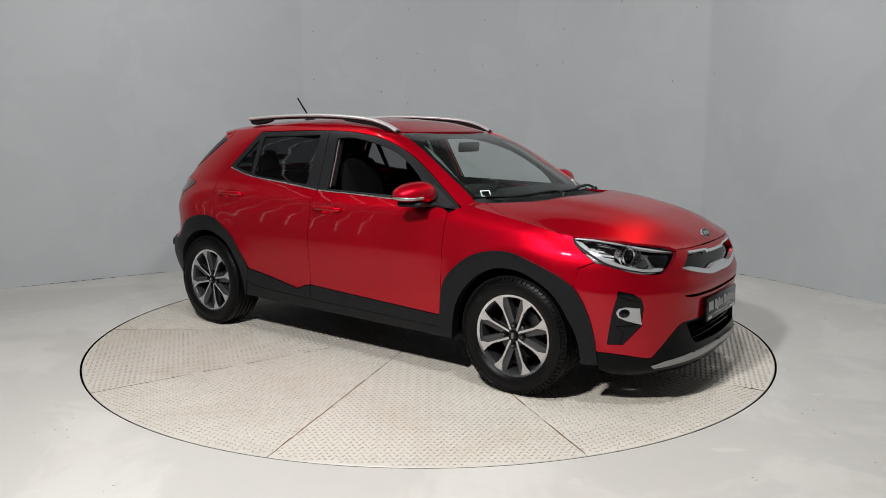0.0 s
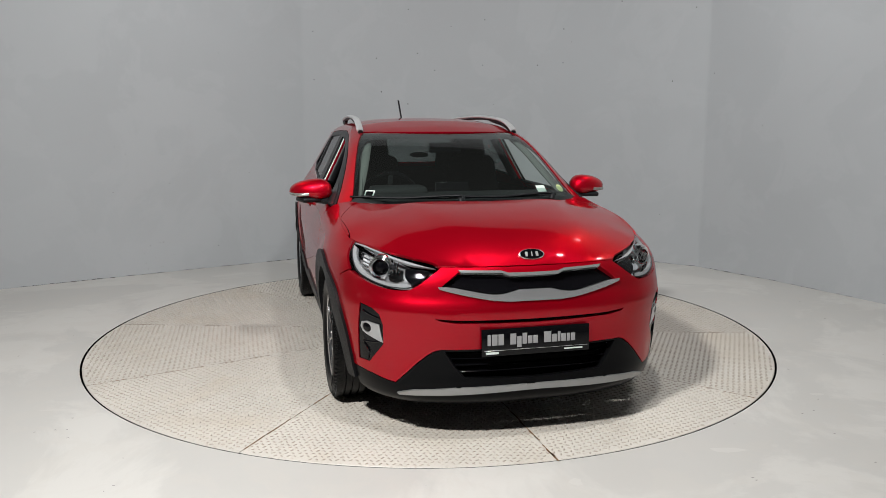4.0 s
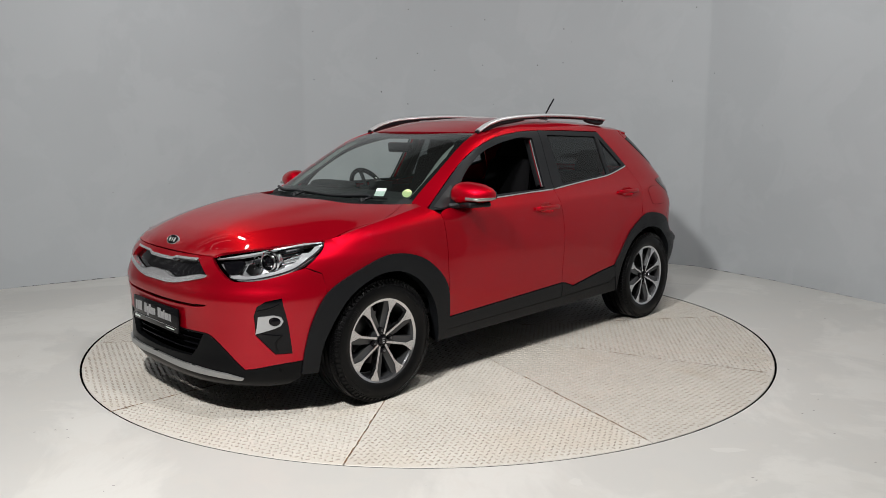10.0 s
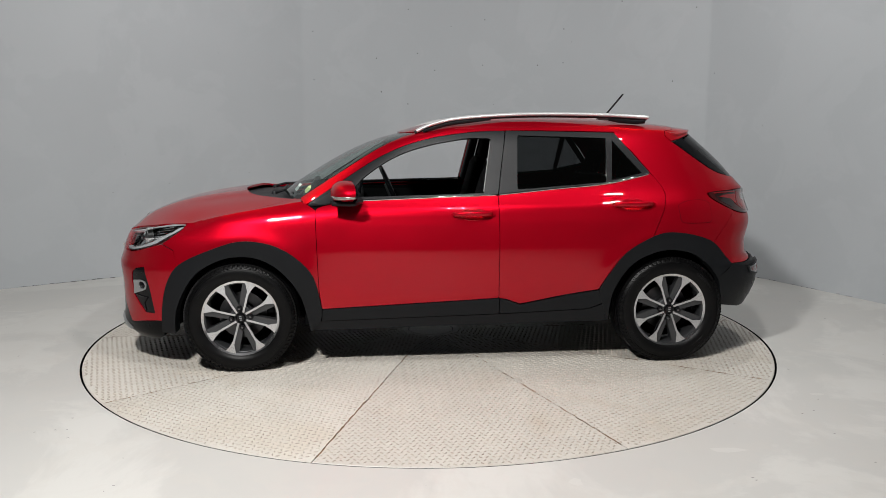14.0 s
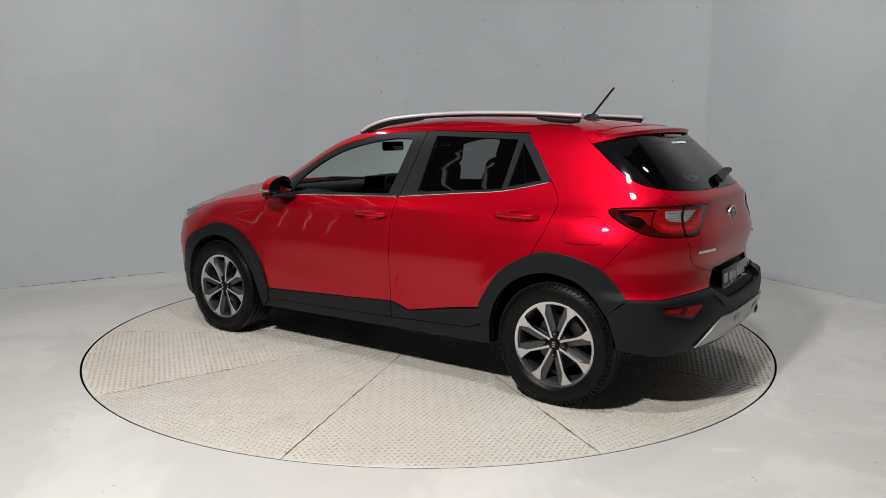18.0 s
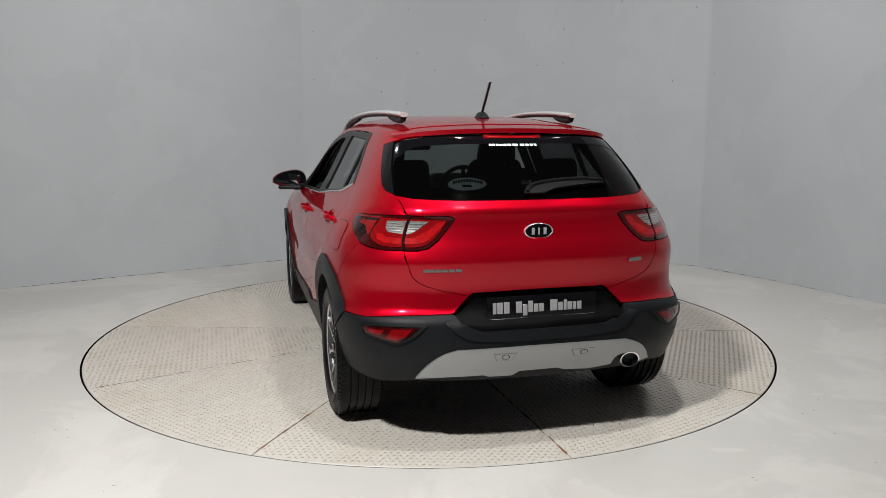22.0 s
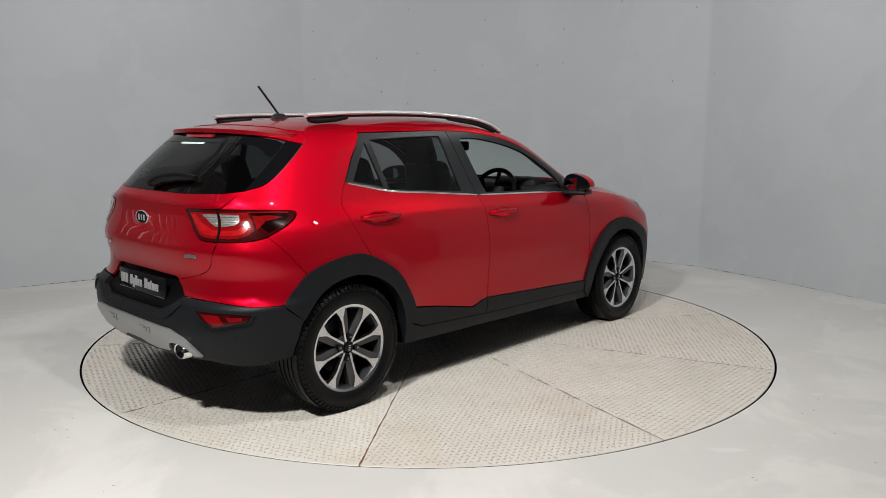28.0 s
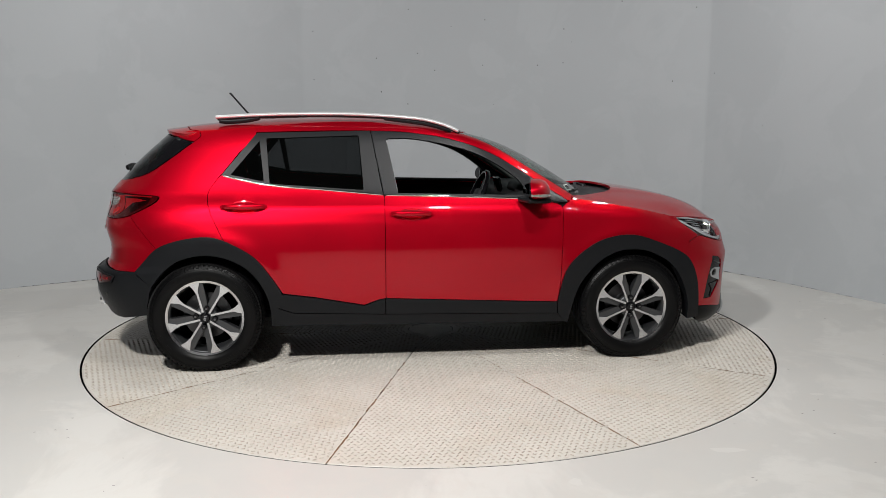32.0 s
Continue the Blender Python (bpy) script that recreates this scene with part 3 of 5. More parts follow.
# lit tubes under the ceiling and down the side wall
for k in range(9):
    y = -1.75 + 0.33 * k
    strip = tagged(new("light_strip"), "thin white light tube on ceiling and side wall", "light strip", "row of light strips")
    part("tube", tube([(-2.9, y, 4.10), (-5.6, y, 4.10), (-6.05, y, 4.02), (-6.18, y, 3.7), (-6.18, y, 1.1)], 0.016, n=3), TUBE, strip)
    for x in (-3.2, -4.4, -5.4):
        part("clip", box(0.03, 0.02, HEIGHT - 4.11, Matrix.Translation((x, y, (HEIGHT + 4.08) / 2))), PLASTIC, strip)
    for z in (1.4, 2.5, 3.5):
        part("clip", box(0.12, 0.02, 0.03, Matrix.Translation((-6.24, y, z))), PLASTIC, strip)

# ---- the turntable ----
table = tagged(new("turntable"), "white painted steel turntable with raised tread pattern", "turntable")
SEAM = 1.0


def sector(k):
    """One plate of ten, 36 degrees wide, with a small gap at its seams."""
    bm = bmesh.new()
    a0, a1 = radians(SEAM + 36 * k), radians(SEAM + 36 * (k + 1))
    g = 0.0022
    rows = []
    for r in (0.16, 0.9, 1.6, 2.15, TABLE_R - 0.003, TABLE_R):
        z = -0.0 if r < TABLE_R else -0.003
        e = g / r
        rows.append([bm.verts.new((r * math.cos(t), r * math.sin(t), z)) for t in [a0 + e + (a1 - a0 - 2 * e) * i / 12 for i in range(13)]])
    rows.append([bm.verts.new((v.co.x, v.co.y, -0.03)) for v in rows[-1]])
    for a, b in zip(rows, rows[1:]):
        for i in range(12):
            bm.faces.new((a[i], b[i], b[i + 1], a[i + 1]))
    for i, r in ((0, None), (12, None)):
        col = [row[i] for row in rows[:-1]]
        lows = [bm.verts.new((v.co.x, v.co.y, -0.03)) for v in col[:-1]] + [rows[-1][i]]
        for p, q, s, t in zip(col, col[1:], lows[1:], lows):
            bm.faces.new((p, q, s, t))
    return bm


for k in range(10):
    part("plate", sector(k), PLATE_PAINT, table)
part("hub_plate", lathe([(0.0001, 0.0), (0.155, 0.0), (0.155, -0.03)], 48), PLATE_PAINT, table)
# dark band added over the plates' sides so that the gap stays black
part("rim_band", lathe([(TABLE_R + 0.0008, -0.0035), (TABLE_R + 0.0022, -0.006), (TABLE_R + 0.0022, -0.06)], 180), DARK, table, "dark band added to blacken the gap")
part("base_disc", lathe([(0.0001, -0.012), (TABLE_R - 0.02, -0.012), (TABLE_R - 0.02, -0.05)], 90), DARK, table)
# rust along the seams
rng = random.Random(5)
verts, faces = [], []
for k in range(10):
    a = radians(SEAM + 36 * k)
    u, w = Vector((math.cos(a), math.sin(a), 0)), Vector((-math.sin(a), math.cos(a), 0))
    for i in range(70):
        r = 0.2 + 2.05 * rng.random() ** 0.6
        l, h = rng.uniform(0.01, 0.05), rng.uniform(0.001, 0.0035) * (1.6 if k in (0, 5) else 1)
        c = u * r + w * rng.uniform(-0.004, 0.004)
        b = len(verts)
        verts += [tuple(c + u * l * p + w * h * q + Vector((0, 0, 0.0006 + 0.0001 * (i % 5)))) for p, q in ((-1, 0), (-.4, -1), (.5, -.8), (1, 0), (.3, .9), (-.5, .7))]
        faces.append(tuple(range(b, b + 6)))
me = bpy.data.meshes.new("seam_rust")
me.from_pydata(verts, [], faces)
tagged(link_mesh("seam_rust", me, RUST, table, "rust stains along the plate seams"), kind="stuff")
# raised tread: short bars in alternating directions on each plate, a darker flat spot under each, set a little to one
# side
rng = random.Random(8)
verts, faces = [], []
spot_verts, spots = [], []
PITCH = 0.0295
for k in range(10):
    a = radians(SEAM + 36 * k + 18)
    u, w = Vector((math.cos(a), math.sin(a), 0)), Vector((-math.sin(a), math.cos(a), 0))
    m = int(TABLE_R / PITCH) + 1
    for i in range(3, m):
        for j in range(-m // 2, m // 2 + 1):
            x, y = i * PITCH, (j + 0.5 * (i % 2)) * PITCH
            r = math.hypot(x, y)
            if r > TABLE_R - 0.02 or r < 0.18 or abs(math.degrees(math.atan2(y, x))) > 18 - 0.9 / r:
                continue
            t = radians(45 if (i + j) % 2 else -45)
            d = u * math.cos(t) + w * math.sin(t)
            e = u * -math.sin(t) + w * math.cos(t)
            c = u * x + w * y
            b = len(spot_verts)
            g = rng.uniform(0.45, 1.15)
            spot_verts += [tuple(c + d * p * 0.0120 * g + e * (q * 0.0052 * g - 0.0016) + Vector((0, 0, 0.0004))) for p, q in ((-1, 0), (-0.3, -1), (0.6, -0.8), (1, 0), (0.4, 0.9), (-0.6, 0.8))]
            spots.append(tuple(range(b, b + 6)))
            b = len(verts)
            verts += [tuple(c + d * p * 0.0112 + e * q * 0.0042 + Vector((0, 0, h))) for p, q, h in
                      ((-1, 0, 0), (0, -1, 0), (1, 0, 0), (0, 1, 0), (-0.55, 0, 0.0038), (0.55, 0, 0.0038))]
            faces += [(b, b + 1, b + 4), (b + 1, b + 2, b + 5), (b + 1, b + 5, b + 4), (b + 2, b + 3, b + 5), (b + 3, b, b + 4), (b + 3, b + 4, b + 5)]
me = bpy.data.meshes.new("tread_pattern")
me.from_pydata(verts, [], faces)
tagged(link_mesh("tread_pattern", me, TREAD_PAINT, table, "worn raised tread bars"), kind="stuff")
me = bpy.data.meshes.new("tread_spots")
me.from_pydata(spot_verts, [], spots)
tagged(link_mesh("tread_spots", me, TREAD_SPOT, table, "darker flat spots under the tread bars"), kind="stuff")

# ---- the car ----
car = tagged(new("car"), "red compact crossover car with black cladding, on the turntable", "car")
NOSE_S, TAIL_S = (0.0125, 1), (0.011, 1)


def side_parts(s):
    fl, up = flank(s), flank(s, True)
    flip = s > 0
    edge = [(x, HOOD_EDGE(x) - 0.0003) for x in (0.93, 1.0, 1.05, 1.12, 1.2, 1.3, 1.4, 1.47, 1.53)]
    arch = curve2([(1.640, 0.632), (1.560, 0.667), (1.464, 0.716), (1.279, 0.772), (1.1, 0.751), (0.96, 0.674), (0.862, 0.555), (0.822, 0.37)])
    panel("front_fender", [(0.8195, 0.37), (0.832, 0.49), (0.840, 0.77), (0.846, 0.95), (0.88, 0.972)] + edge +
          [(1.585, 0.874), (1.612, 0.838), (1.69, 0.783), (1.725, 0.760), (1.655, 0.727)] + arch[:-1], fl, RED, car, flip=flip)
    grips = [(0.035, -0.185, 0.921), (-0.93, -1.16, 0.969)]
    cups = [rounded([(a - 0.030, z), (a - 0.060, z - 0.031), (b + 0.060, z - 0.031), (b + 0.030, z), (b + 0.060, z + 0.021), (a - 0.060, z + 0.021)], 0.022) for a, b, z in grips]
    door = panel("front_door", rounded([(-0.2305, 0.418), (0.8165, 0.370), (0.8285, 0.49), (0.8365, 0.77), (0.8425, 0.955), (0.80, 0.972), (0.612, 0.998), (-0.166, 1.020), (-0.2305, 1.024)], 0.012),
                 fl, RED, car, holes=cups[:1], flip=flip)
    rear = panel("rear_door", [(-0.2345, 0.418), (-0.28, 0.410), (-0.361, 0.380), (-0.642, 0.433), (-0.836, 0.462), (-0.89, 0.552), (-0.985, 0.672), (-1.155, 0.775)] + curve2([(-1.2310, 0.928), (-1.2550, 1.037), (-1.2045, 1.124), (-1.182, 1.146)]) + [ (-0.91, 1.085), (-0.35, 1.039), (-0.234, 1.024)],
                 fl, RED, car, holes=cups[1:], flip=flip)
    panel("door_cladding", [(-0.232, 0.322), (0.818, 0.298), (0.812, 0.366), (-0.232, 0.414)], fl, PLASTIC, door, lift=0.008, depth=0.02, flip=flip)
    panel("door_cladding", [(-0.238, 0.322), (-0.238, 0.412), (-0.278, 0.405), (-0.361, 0.373), (-0.642, 0.426), (-0.838, 0.455), (-0.862, 0.375), (-0.778, 0.343)],
          fl, PLASTIC, rear, lift=0.008, depth=0.02, flip=flip)
    panel("sill", [(-0.90, 0.262), (0.88, 0.238), (0.822, 0.294), (-0.233, 0.316), (-0.778, 0.337), (-0.875, 0.372)], fl, PLASTIC, car, lift=0.004, depth=0.04, flip=flip)
    # wheel arch trims
    out_f = curve2([(0.815, 0.36), (0.858, 0.56), (0.96, 0.681), (1.1, 0.758), (1.279, 0.779), (1.464, 0.723), (1.595, 0.662), (1.664, 0.600), (1.715, 0.49), (1.742, 0.36), (1.752, 0.235)])
    in_f = curve2([(1.672, 0.23), (1.650, 0.39), (1.546, 0.575), (1.40, 0.668), (1.27, 0.692), (1.15, 0.670), (1.034, 0.592), (0.935, 0.451), (0.885, 0.235)])
    panel("front_arch_trim", out_f + in_f + [(0.825, 0.295)], fl, PLASTIC, car, lift=0.014, depth=0.06, step=0.025, flip=flip)
    out_r = curve2([(-1.668, 0.600), (-1.62, 0.655), (-1.54, 0.737), (-1.44, 0.778), (-1.33, 0.799), (-1.225, 0.800), (-1.12, 0.762), (-0.991, 0.682), (-0.899, 0.563), (-0.842, 0.455), (-0.865, 0.37), (-0.90, 0.262)])
    in_r = curve2([(-0.905, 0.265), (-0.92, 0.425), (-0.985, 0.560), (-1.088, 0.650), (-1.245, 0.698), (-1.40, 0.675), (-1.50, 0.61), (-1.575, 0.52)])
    panel("rear_arch_trim", out_r + in_r, fl, PLASTIC, car, lift=0.0095, depth=0.06, step=0.025, flip=flip)
    # quarter panel and roof side
    q = stern_s
    sheet = stern(s)
    sx = lambda pts: [(stern_x(x, z), z) for x, z in pts]
    panel("quarter_panel", [(-1.160, 0.775)] + curve2([(-1.2345, 0.928), (-1.2585, 1.037), (-1.208, 1.125), (-1.186, 1.150)]) + sx([(-1.09, 1.272), (-0.990, 1.394), (-0.9805, 1.3975)]) + sx([(x, eave(x)) for x in (-0.9805, -1.02, -1.06, -1.10, -1.14, -1.18, -1.22, -1.26, -1.30, -1.325)]) +
          curve2([(q(76.6, 1.372), 1.372), (q(76.6, 1.340), 1.340), (q(74.6, 1.265), 1.265), (q(69.6, 1.18), 1.18), (q(64, 1.143), 1.143), (q(57, 1.127), 1.127), (q(52, 1.098), 1.098), (q(46.5, 1.047), 1.047)]) +
          [(q(60, 1.045), 1.045)] + curve2([(q(77, 1.037), 1.037), (q(81, 1.027), 1.027), (q(79.3, 0.995), 0.995), (q(73.5, 0.955), 0.955), (q(66.4, 0.920), 0.920)]) +
          sx(curve2([(-1.537, 0.731), (-1.49, 0.755), (-1.44, 0.770), (-1.33, 0.791), (-1.225, 0.792)])), sheet, RED, car, flip=flip)
    panel("spoiler_cheek", [(stern_x(-1.329, eave(-1.325)), eave(-1.325) - 0.001)] + [(q(p, z), z) for p, z in ((76.4, 1.372), (76.4, 1.341), (70, 1.352), (59, 1.372), (46, 1.384), (46, 1.400), (60, 1.402))], sheet, RED, car, "red side of the spoiler", lift=0.002, depth=0.012, step=0.02, flip=flip)
    panel("upper_bumper_corner", curve2([(q(66.3, 0.918), 0.918), (q(60, 0.904), 0.904), (q(51, 0.896), 0.896), (q(41.65, 0.8965), 0.8965)]) + curve2([(q(38.8, 0.83), 0.83), (q(36.8, 0.786), 0.786), (q(33.35, 0.7535), 0.7535), (q(27.9, 0.7293), 0.7293), (q(17, 0.6945), 0.6945)]) +
          [(q(19.5, 0.66), 0.66), (q(22.1, 0.626), 0.626), (q(41, 0.619), 0.619), (q(60, 0.604), 0.604)] + sx([(-1.66, 0.604), (-1.61, 0.652), (-1.539, 0.729)]), sheet, RED, car, flip=flip)
    pillar = [(wrap_end(radians(GLASS_EDGE(z)), z, "screen").x, z) for z in (1.01, 1.05, 1.1, 1.17, 1.23, 1.284, 1.33, 1.365, 1.397)]
    dlo = curve2([(-0.98, 1.397), (-0.6, 1.406), (-0.3, 1.406), (-0.12, 1.400), (0.02, 1.384), (0.12, 1.369), (0.24, 1.341), (0.36, 1.300), (0.48, 1.244), (0.612, 1.164), (0.755, 1.070), (0.872, 0.996), (0.912, 0.978)])
    panel("roof_side", pillar + [(x, eave(x)) for x in (0.12, 0.02, -0.12, -0.3, -0.5, -0.7, -0.85, -0.98)] + dlo, up, RED, car, step=0.025, flip=flip)
    panel("side_lining", pillar + [(x, eave(x)) for x in (0.12, 0.02, -0.12, -0.3, -0.5, -0.7, -0.85, -0.98)] + dlo, lambda x, z: up(x, z) - Vector((0, s * 0.05, 0.006)), PALE_TRIM, car, "pale grey cabin side lining", depth=0.003, step=0.04, flip=flip)
    if s > 0:
        panel("flap_gap", rounded(sx([(-1.3430, 0.9925), (-1.5270, 0.9885), (-1.5423, 0.8546), (-1.3344, 0.8526)]), 0.032), sheet, DARK, car, lift=0.0008, depth=0.0, step=0.03, flip=flip)
        panel("fuel_flap", rounded(sx([(-1.345, 0.990), (-1.525, 0.986), (-1.540, 0.857), (-1.337, 0.855)]), 0.03), sheet, RED, car, lift=0.0022, depth=0.002, step=0.03, flip=flip)
    # window frames and glass
    qg = [(-1.132, 1.148), (-0.968, 1.345), (-0.938, 1.108)]
    rg = rounded([(-0.930, 1.359), (-0.377, 1.376), (-0.353, 1.055), (-0.905, 1.095)], 0.012)
    panel("rear_window_frame", [(-1.184, 1.146), (-0.984, 1.391), (-0.308, 1.404), (-0.240, 1.030), (-0.35, 1.043), (-0.91, 1.089)], up, PILLAR, rear, "satin black window frame", holes=[qg, rg], lift=0.002, flip=flip)
    panel("quarter_glass", qg, up, TINTED, rear, "dark tinted glass", lift=-0.006, depth=0.004, flip=flip)
    panel("rear_window_glass", rg, up, TINTED, rear, "dark tinted glass", lift=-0.006, depth=0.004, flip=flip)
    op = [(-0.150, 1.036), (-0.212, 1.350), (-0.195, 1.358)] + curve2([(-0.10, 1.360), (-0.018, 1.352), (0.152, 1.322), (0.321, 1.273), (0.456, 1.205), (0.572, 1.123), (0.622, 1.062)]) + [(0.640, 1.018)]
    outer = curve2([(-0.302, 1.402), (-0.12, 1.396), (0.02, 1.380), (0.12, 1.365), (0.24, 1.337), (0.36, 1.296), (0.48, 1.240), (0.612, 1.160), (0.755, 1.066), (0.872, 0.992), (0.885, 0.972)])
    panel("front_window_frame", outer + [(0.80, 0.976), (0.612, 1.002), (-0.166, 1.024), (-0.234, 1.030)], up, PILLAR, door, "satin black window frame", holes=[op], lift=0.002, step=0.025, flip=flip)
    panel("mirror_sail", rounded([(0.672, 1.096), (0.862, 0.984), (0.82, 0.978), (0.664, 1.000)], 0.008), up, SAIL, door, "satin black mirror sail", lift=0.005, depth=0.006, step=0.025, flip=flip)
    part("window_seal", tube([up(x, z) - Vector((0, s * 0.020, 0)) for x, z in ((-0.211, 1.345), (-0.182, 1.2), (-0.152, 1.045))], 0.003, 0.004), SKID, door, "grey window channel")
    part("jamb_strip", tube([up(x, z) - Vector((0, s * 0.032, 0)) for x, z in ((-0.219, 1.345), (-0.190, 1.2), (-0.160, 1.045))], 0.004, 0.010), RED, door, "red painted door jamb")
    part("jamb_lining", tube([up(x, z) - Vector((0, s * 0.065, 0)) for x, z in ((-0.240, 1.345), (-0.211, 1.2), (-0.181, 1.045))], 0.020, 0.030), PILLAR, door, "dark inner pillar lining")
    path = [fl(x, z) + Vector((0, s * 0.004, 0)) for x, z in ((0.60, 1.001), (0.2, 1.014), (-0.22, 1.027))]
    part("belt_strip", tube(path, 0.003, 0.005), CHROME, door, "bright belt strip")
    path = [fl(x, z) + Vector((0, s * 0.004, 0)) for x, z in ((-0.24, 1.028), (-0.6, 1.061), (-0.91, 1.088), (-1.17, 1.142))]
    part("belt_strip", tube(path, 0.003, 0.005), CHROME, rear, "bright belt strip")
    # handles
    for par, cup, (x0, x1, z) in zip((door, rear), cups, grips):
        pts = [fl(x, z + dz) + Vector((0, s * k, 0)) for x, k, dz in ((x0, 0.004, 0.0), (x0 - 0.03, 0.028, 0.003), ((x0 + x1) / 2, 0.036, 0.004), (x1 + 0.03, 0.030, 0.003), (x1, 0.006, 0.0))]
        h = part("handle", tube(pts, 0.011, 0.0145, 14, up=(0, 0, 1)), RED, par)
        panel("handle_cup", cup, fl, RED, par, depth=0.0, step=0.011, dome=-0.034, flip=flip)
        # lip round the hand recess, and the key barrel
        mid, half = (x0 + x1) / 2, abs(x1 - x0) / 2 - 0.035
        lip = [fl(mid + half * math.cos(q), z - 0.003 + 0.034 * math.sin(q)) + Vector((0, s * 0.0005, 0)) for q in [2 * math.pi * i / 24 for i in range(25)]]
        part("recess_lip", tube(lip, 0.0026, 0.0026, 8, 2), RED, par)
        for e, w in ((x0 + 0.003, 0.011), (x1 - 0.003, 0.014)):
            part("handle_base", tube([fl(e, z) + Vector((0, s * k, 0)) for k in (-0.004, 0.005, 0.013)], w * 1.3, w, 14, 2, up=(0, 0, 1)), RED, par)
    # mirror
    c = Vector((0.655, s * 0.893, 1.045))
    bm = bmesh.new()
    bmesh.ops.create_icosphere(bm, subdivisions=4, radius=1)
    for v in bm.verts:
        p = Vector([math.copysign(abs(k) ** 0.84, k) for k in v.co])
        x = p.x * 0.090 + (0.0 if p.x > 0 else 0.02 * abs(p.x))
        y = p.y * 0.124
        z = p.z * (0.074 if p.z > 0 else 0.047) * (1 - 0.24 * p.y * s)
        if p.x < -0.35:
            x = -0.035
        v.co = c + Vector((x - 0.05 * p.y * s * 0.6, y, z))
    black = bm.copy()
    cut = dict(plane_co=c + Vector((-0.014, 0, 0)), plane_no=Vector((1, s * 0.30, 0.18)).normalized(), dist=1e-5)
    bmesh.ops.bisect_plane(bm, geom=bm.verts[:] + bm.edges[:] + bm.faces[:], clear_inner=True, **cut)
    bmesh.ops.bisect_plane(black, geom=black.verts[:] + black.edges[:] + black.faces[:], clear_outer=True, **cut)
    mirror = part("door_mirror", bm, RED, door)
    part("mirror_bezel", black, GLOSS, mirror, "gloss black mirror back")
    part("mirror_base", box(0.15, 0.17, 0.030, Matrix.Translation(c + Vector((0.0, -s * 0.012, -0.047))) @ pose(0, 0, 0, 0, 0, -s * 14), 0.014, 3), PLASTIC, mirror, "black mirror base")
    part("mirror_foot", tube([c + Vector((0.0, -s * 0.04, -0.05)), Vector((0.71, s * 0.805, 0.992)), Vector((0.745, s * 0.765, 0.985))], 0.034, 0.022), PLASTIC, mirror)
    part("mirror_glass", lathe([(0.0001, 0.002), (0.9, 0.0), (0.95, -0.05)], 32, Matrix.Translation(c + Vector((-0.038, 0, 0.006))) @ pose(0, 0, 0, 0, -90, -s * 14) @ Matrix.Diagonal((0.050, 0.084, 0.05, 1))), MIRROR, mirror, "mirror glass")
    pts = [c + Vector((0.084, s * 0.015, -0.012)), c + Vector((0.062, s * 0.085, -0.014)), c + Vector((0.0, s * 0.117, -0.012)), c + Vector((-0.05, s * 0.116, -0.008))]
    part("turn_lamp", tube(pts, 0.006, 0.009), WHITE_LENS, mirror, "clear turn signal strip")
    # roof rail: a black bar on two feet with a bright cap
    pts = [(0.25, s * 0.530, 1.393), (0.13, s * 0.526, 1.438), (-0.05, s * 0.518, 1.473), (-0.45, s * 0.503, 1.495), (-0.9, s * 0.480, 1.492), (-1.23, s * 0.458, 1.476)]
    rail = part("roof_rail", tube(pts, 0.017, 0.011, 12), PLASTIC, car, "black roof rail with a bright cap")
    pts = [(0.24, s * 0.532, 1.402), (0.13, s * 0.528, 1.448), (-0.05, s * 0.520, 1.483), (-0.45, s * 0.505, 1.506), (-0.9, s * 0.482, 1.503), (-1.24, s * 0.460, 1.486)]
    part("rail_cap", tube(pts, 0.022, 0.0125, 14), SILVER, rail, "bright satin cap")
    pts = [(0.20, s * 0.528, 1.405), (0.05, s * 0.522, 1.447), (-0.12, s * 0.516, 1.470), (-0.22, s * 0.513, 1.483)]
    part("rail_foot", tube(pts, 0.015, 0.016), PLASTIC, rail)
    pts = [(-0.98, s * 0.476, 1.484), (-1.05, s * 0.470, 1.470), (-1.11, s * 0.466, 1.464), (-1.17, s * 0.462, 1.460), (-1.22, s * 0.460, 1.466)]
    part("rail_foot", tube(pts, 0.015, 0.017), PLASTIC, rail)


side_parts(1)
side_parts(-1)

# hood, roof, windscreen
front_edge = [(nose_x(y, 0.8) - 0.004, y) for y in (0, 0.12, 0.24, 0.34, 0.43)]
lamp_edge = [wrap_end(radians(a), z, "nose") for a, z in ((27.5, 0.810), (34.5, 0.824), (42, 0.839), (50, 0.856), (59.6, 0.875))]
hood_half = front_edge + [(p.x - 0.006, p.y - 0.004) for p in lamp_edge]
HOOD_SEAM = Curve((0.99, 0.662), (1.05, 0.697), (1.137, 0.743), (1.20, 0.768), (1.25, 0.778), (1.32, 0.774), (1.40, 0.768), (1.434, 0.764), (1.50, 0.764), (1.545, 0.772))
seam_y = lambda x: min(HOOD_SEAM(x), half_width(x, HOOD_EDGE(x)) - 0.003)
hood_half += [(x, seam_y(x)) for x in (1.54, 1.50, 1.45, 1.40, 1.36, 1.32, 1.28, 1.25, 1.2, 1.137, 1.09, 1.05, 1.02, 0.99)] + curve2([(1.03, 0.637), (1.11, 0.575), (1.26, 0.44), (1.318, 0.268), (1.345, 0.10), (1.352, 0.0)], 3)
hood_poly = hood_half + [(x, -y) for x, y in reversed(hood_half) if y > 0]
hood = panel("hood", hood_poly, lambda x, y: Vector((x, y, hood_z(x, y))), RED, car)
cols = [x for x in (1.54, 1.50, 1.45, 1.40, 1.36, 1.32, 1.28, 1.25, 1.2, 1.137, 1.09, 1.05, 1.02, 0.99) if half_width(x, HOOD_EDGE(x)) - seam_y(x) > 0.008]
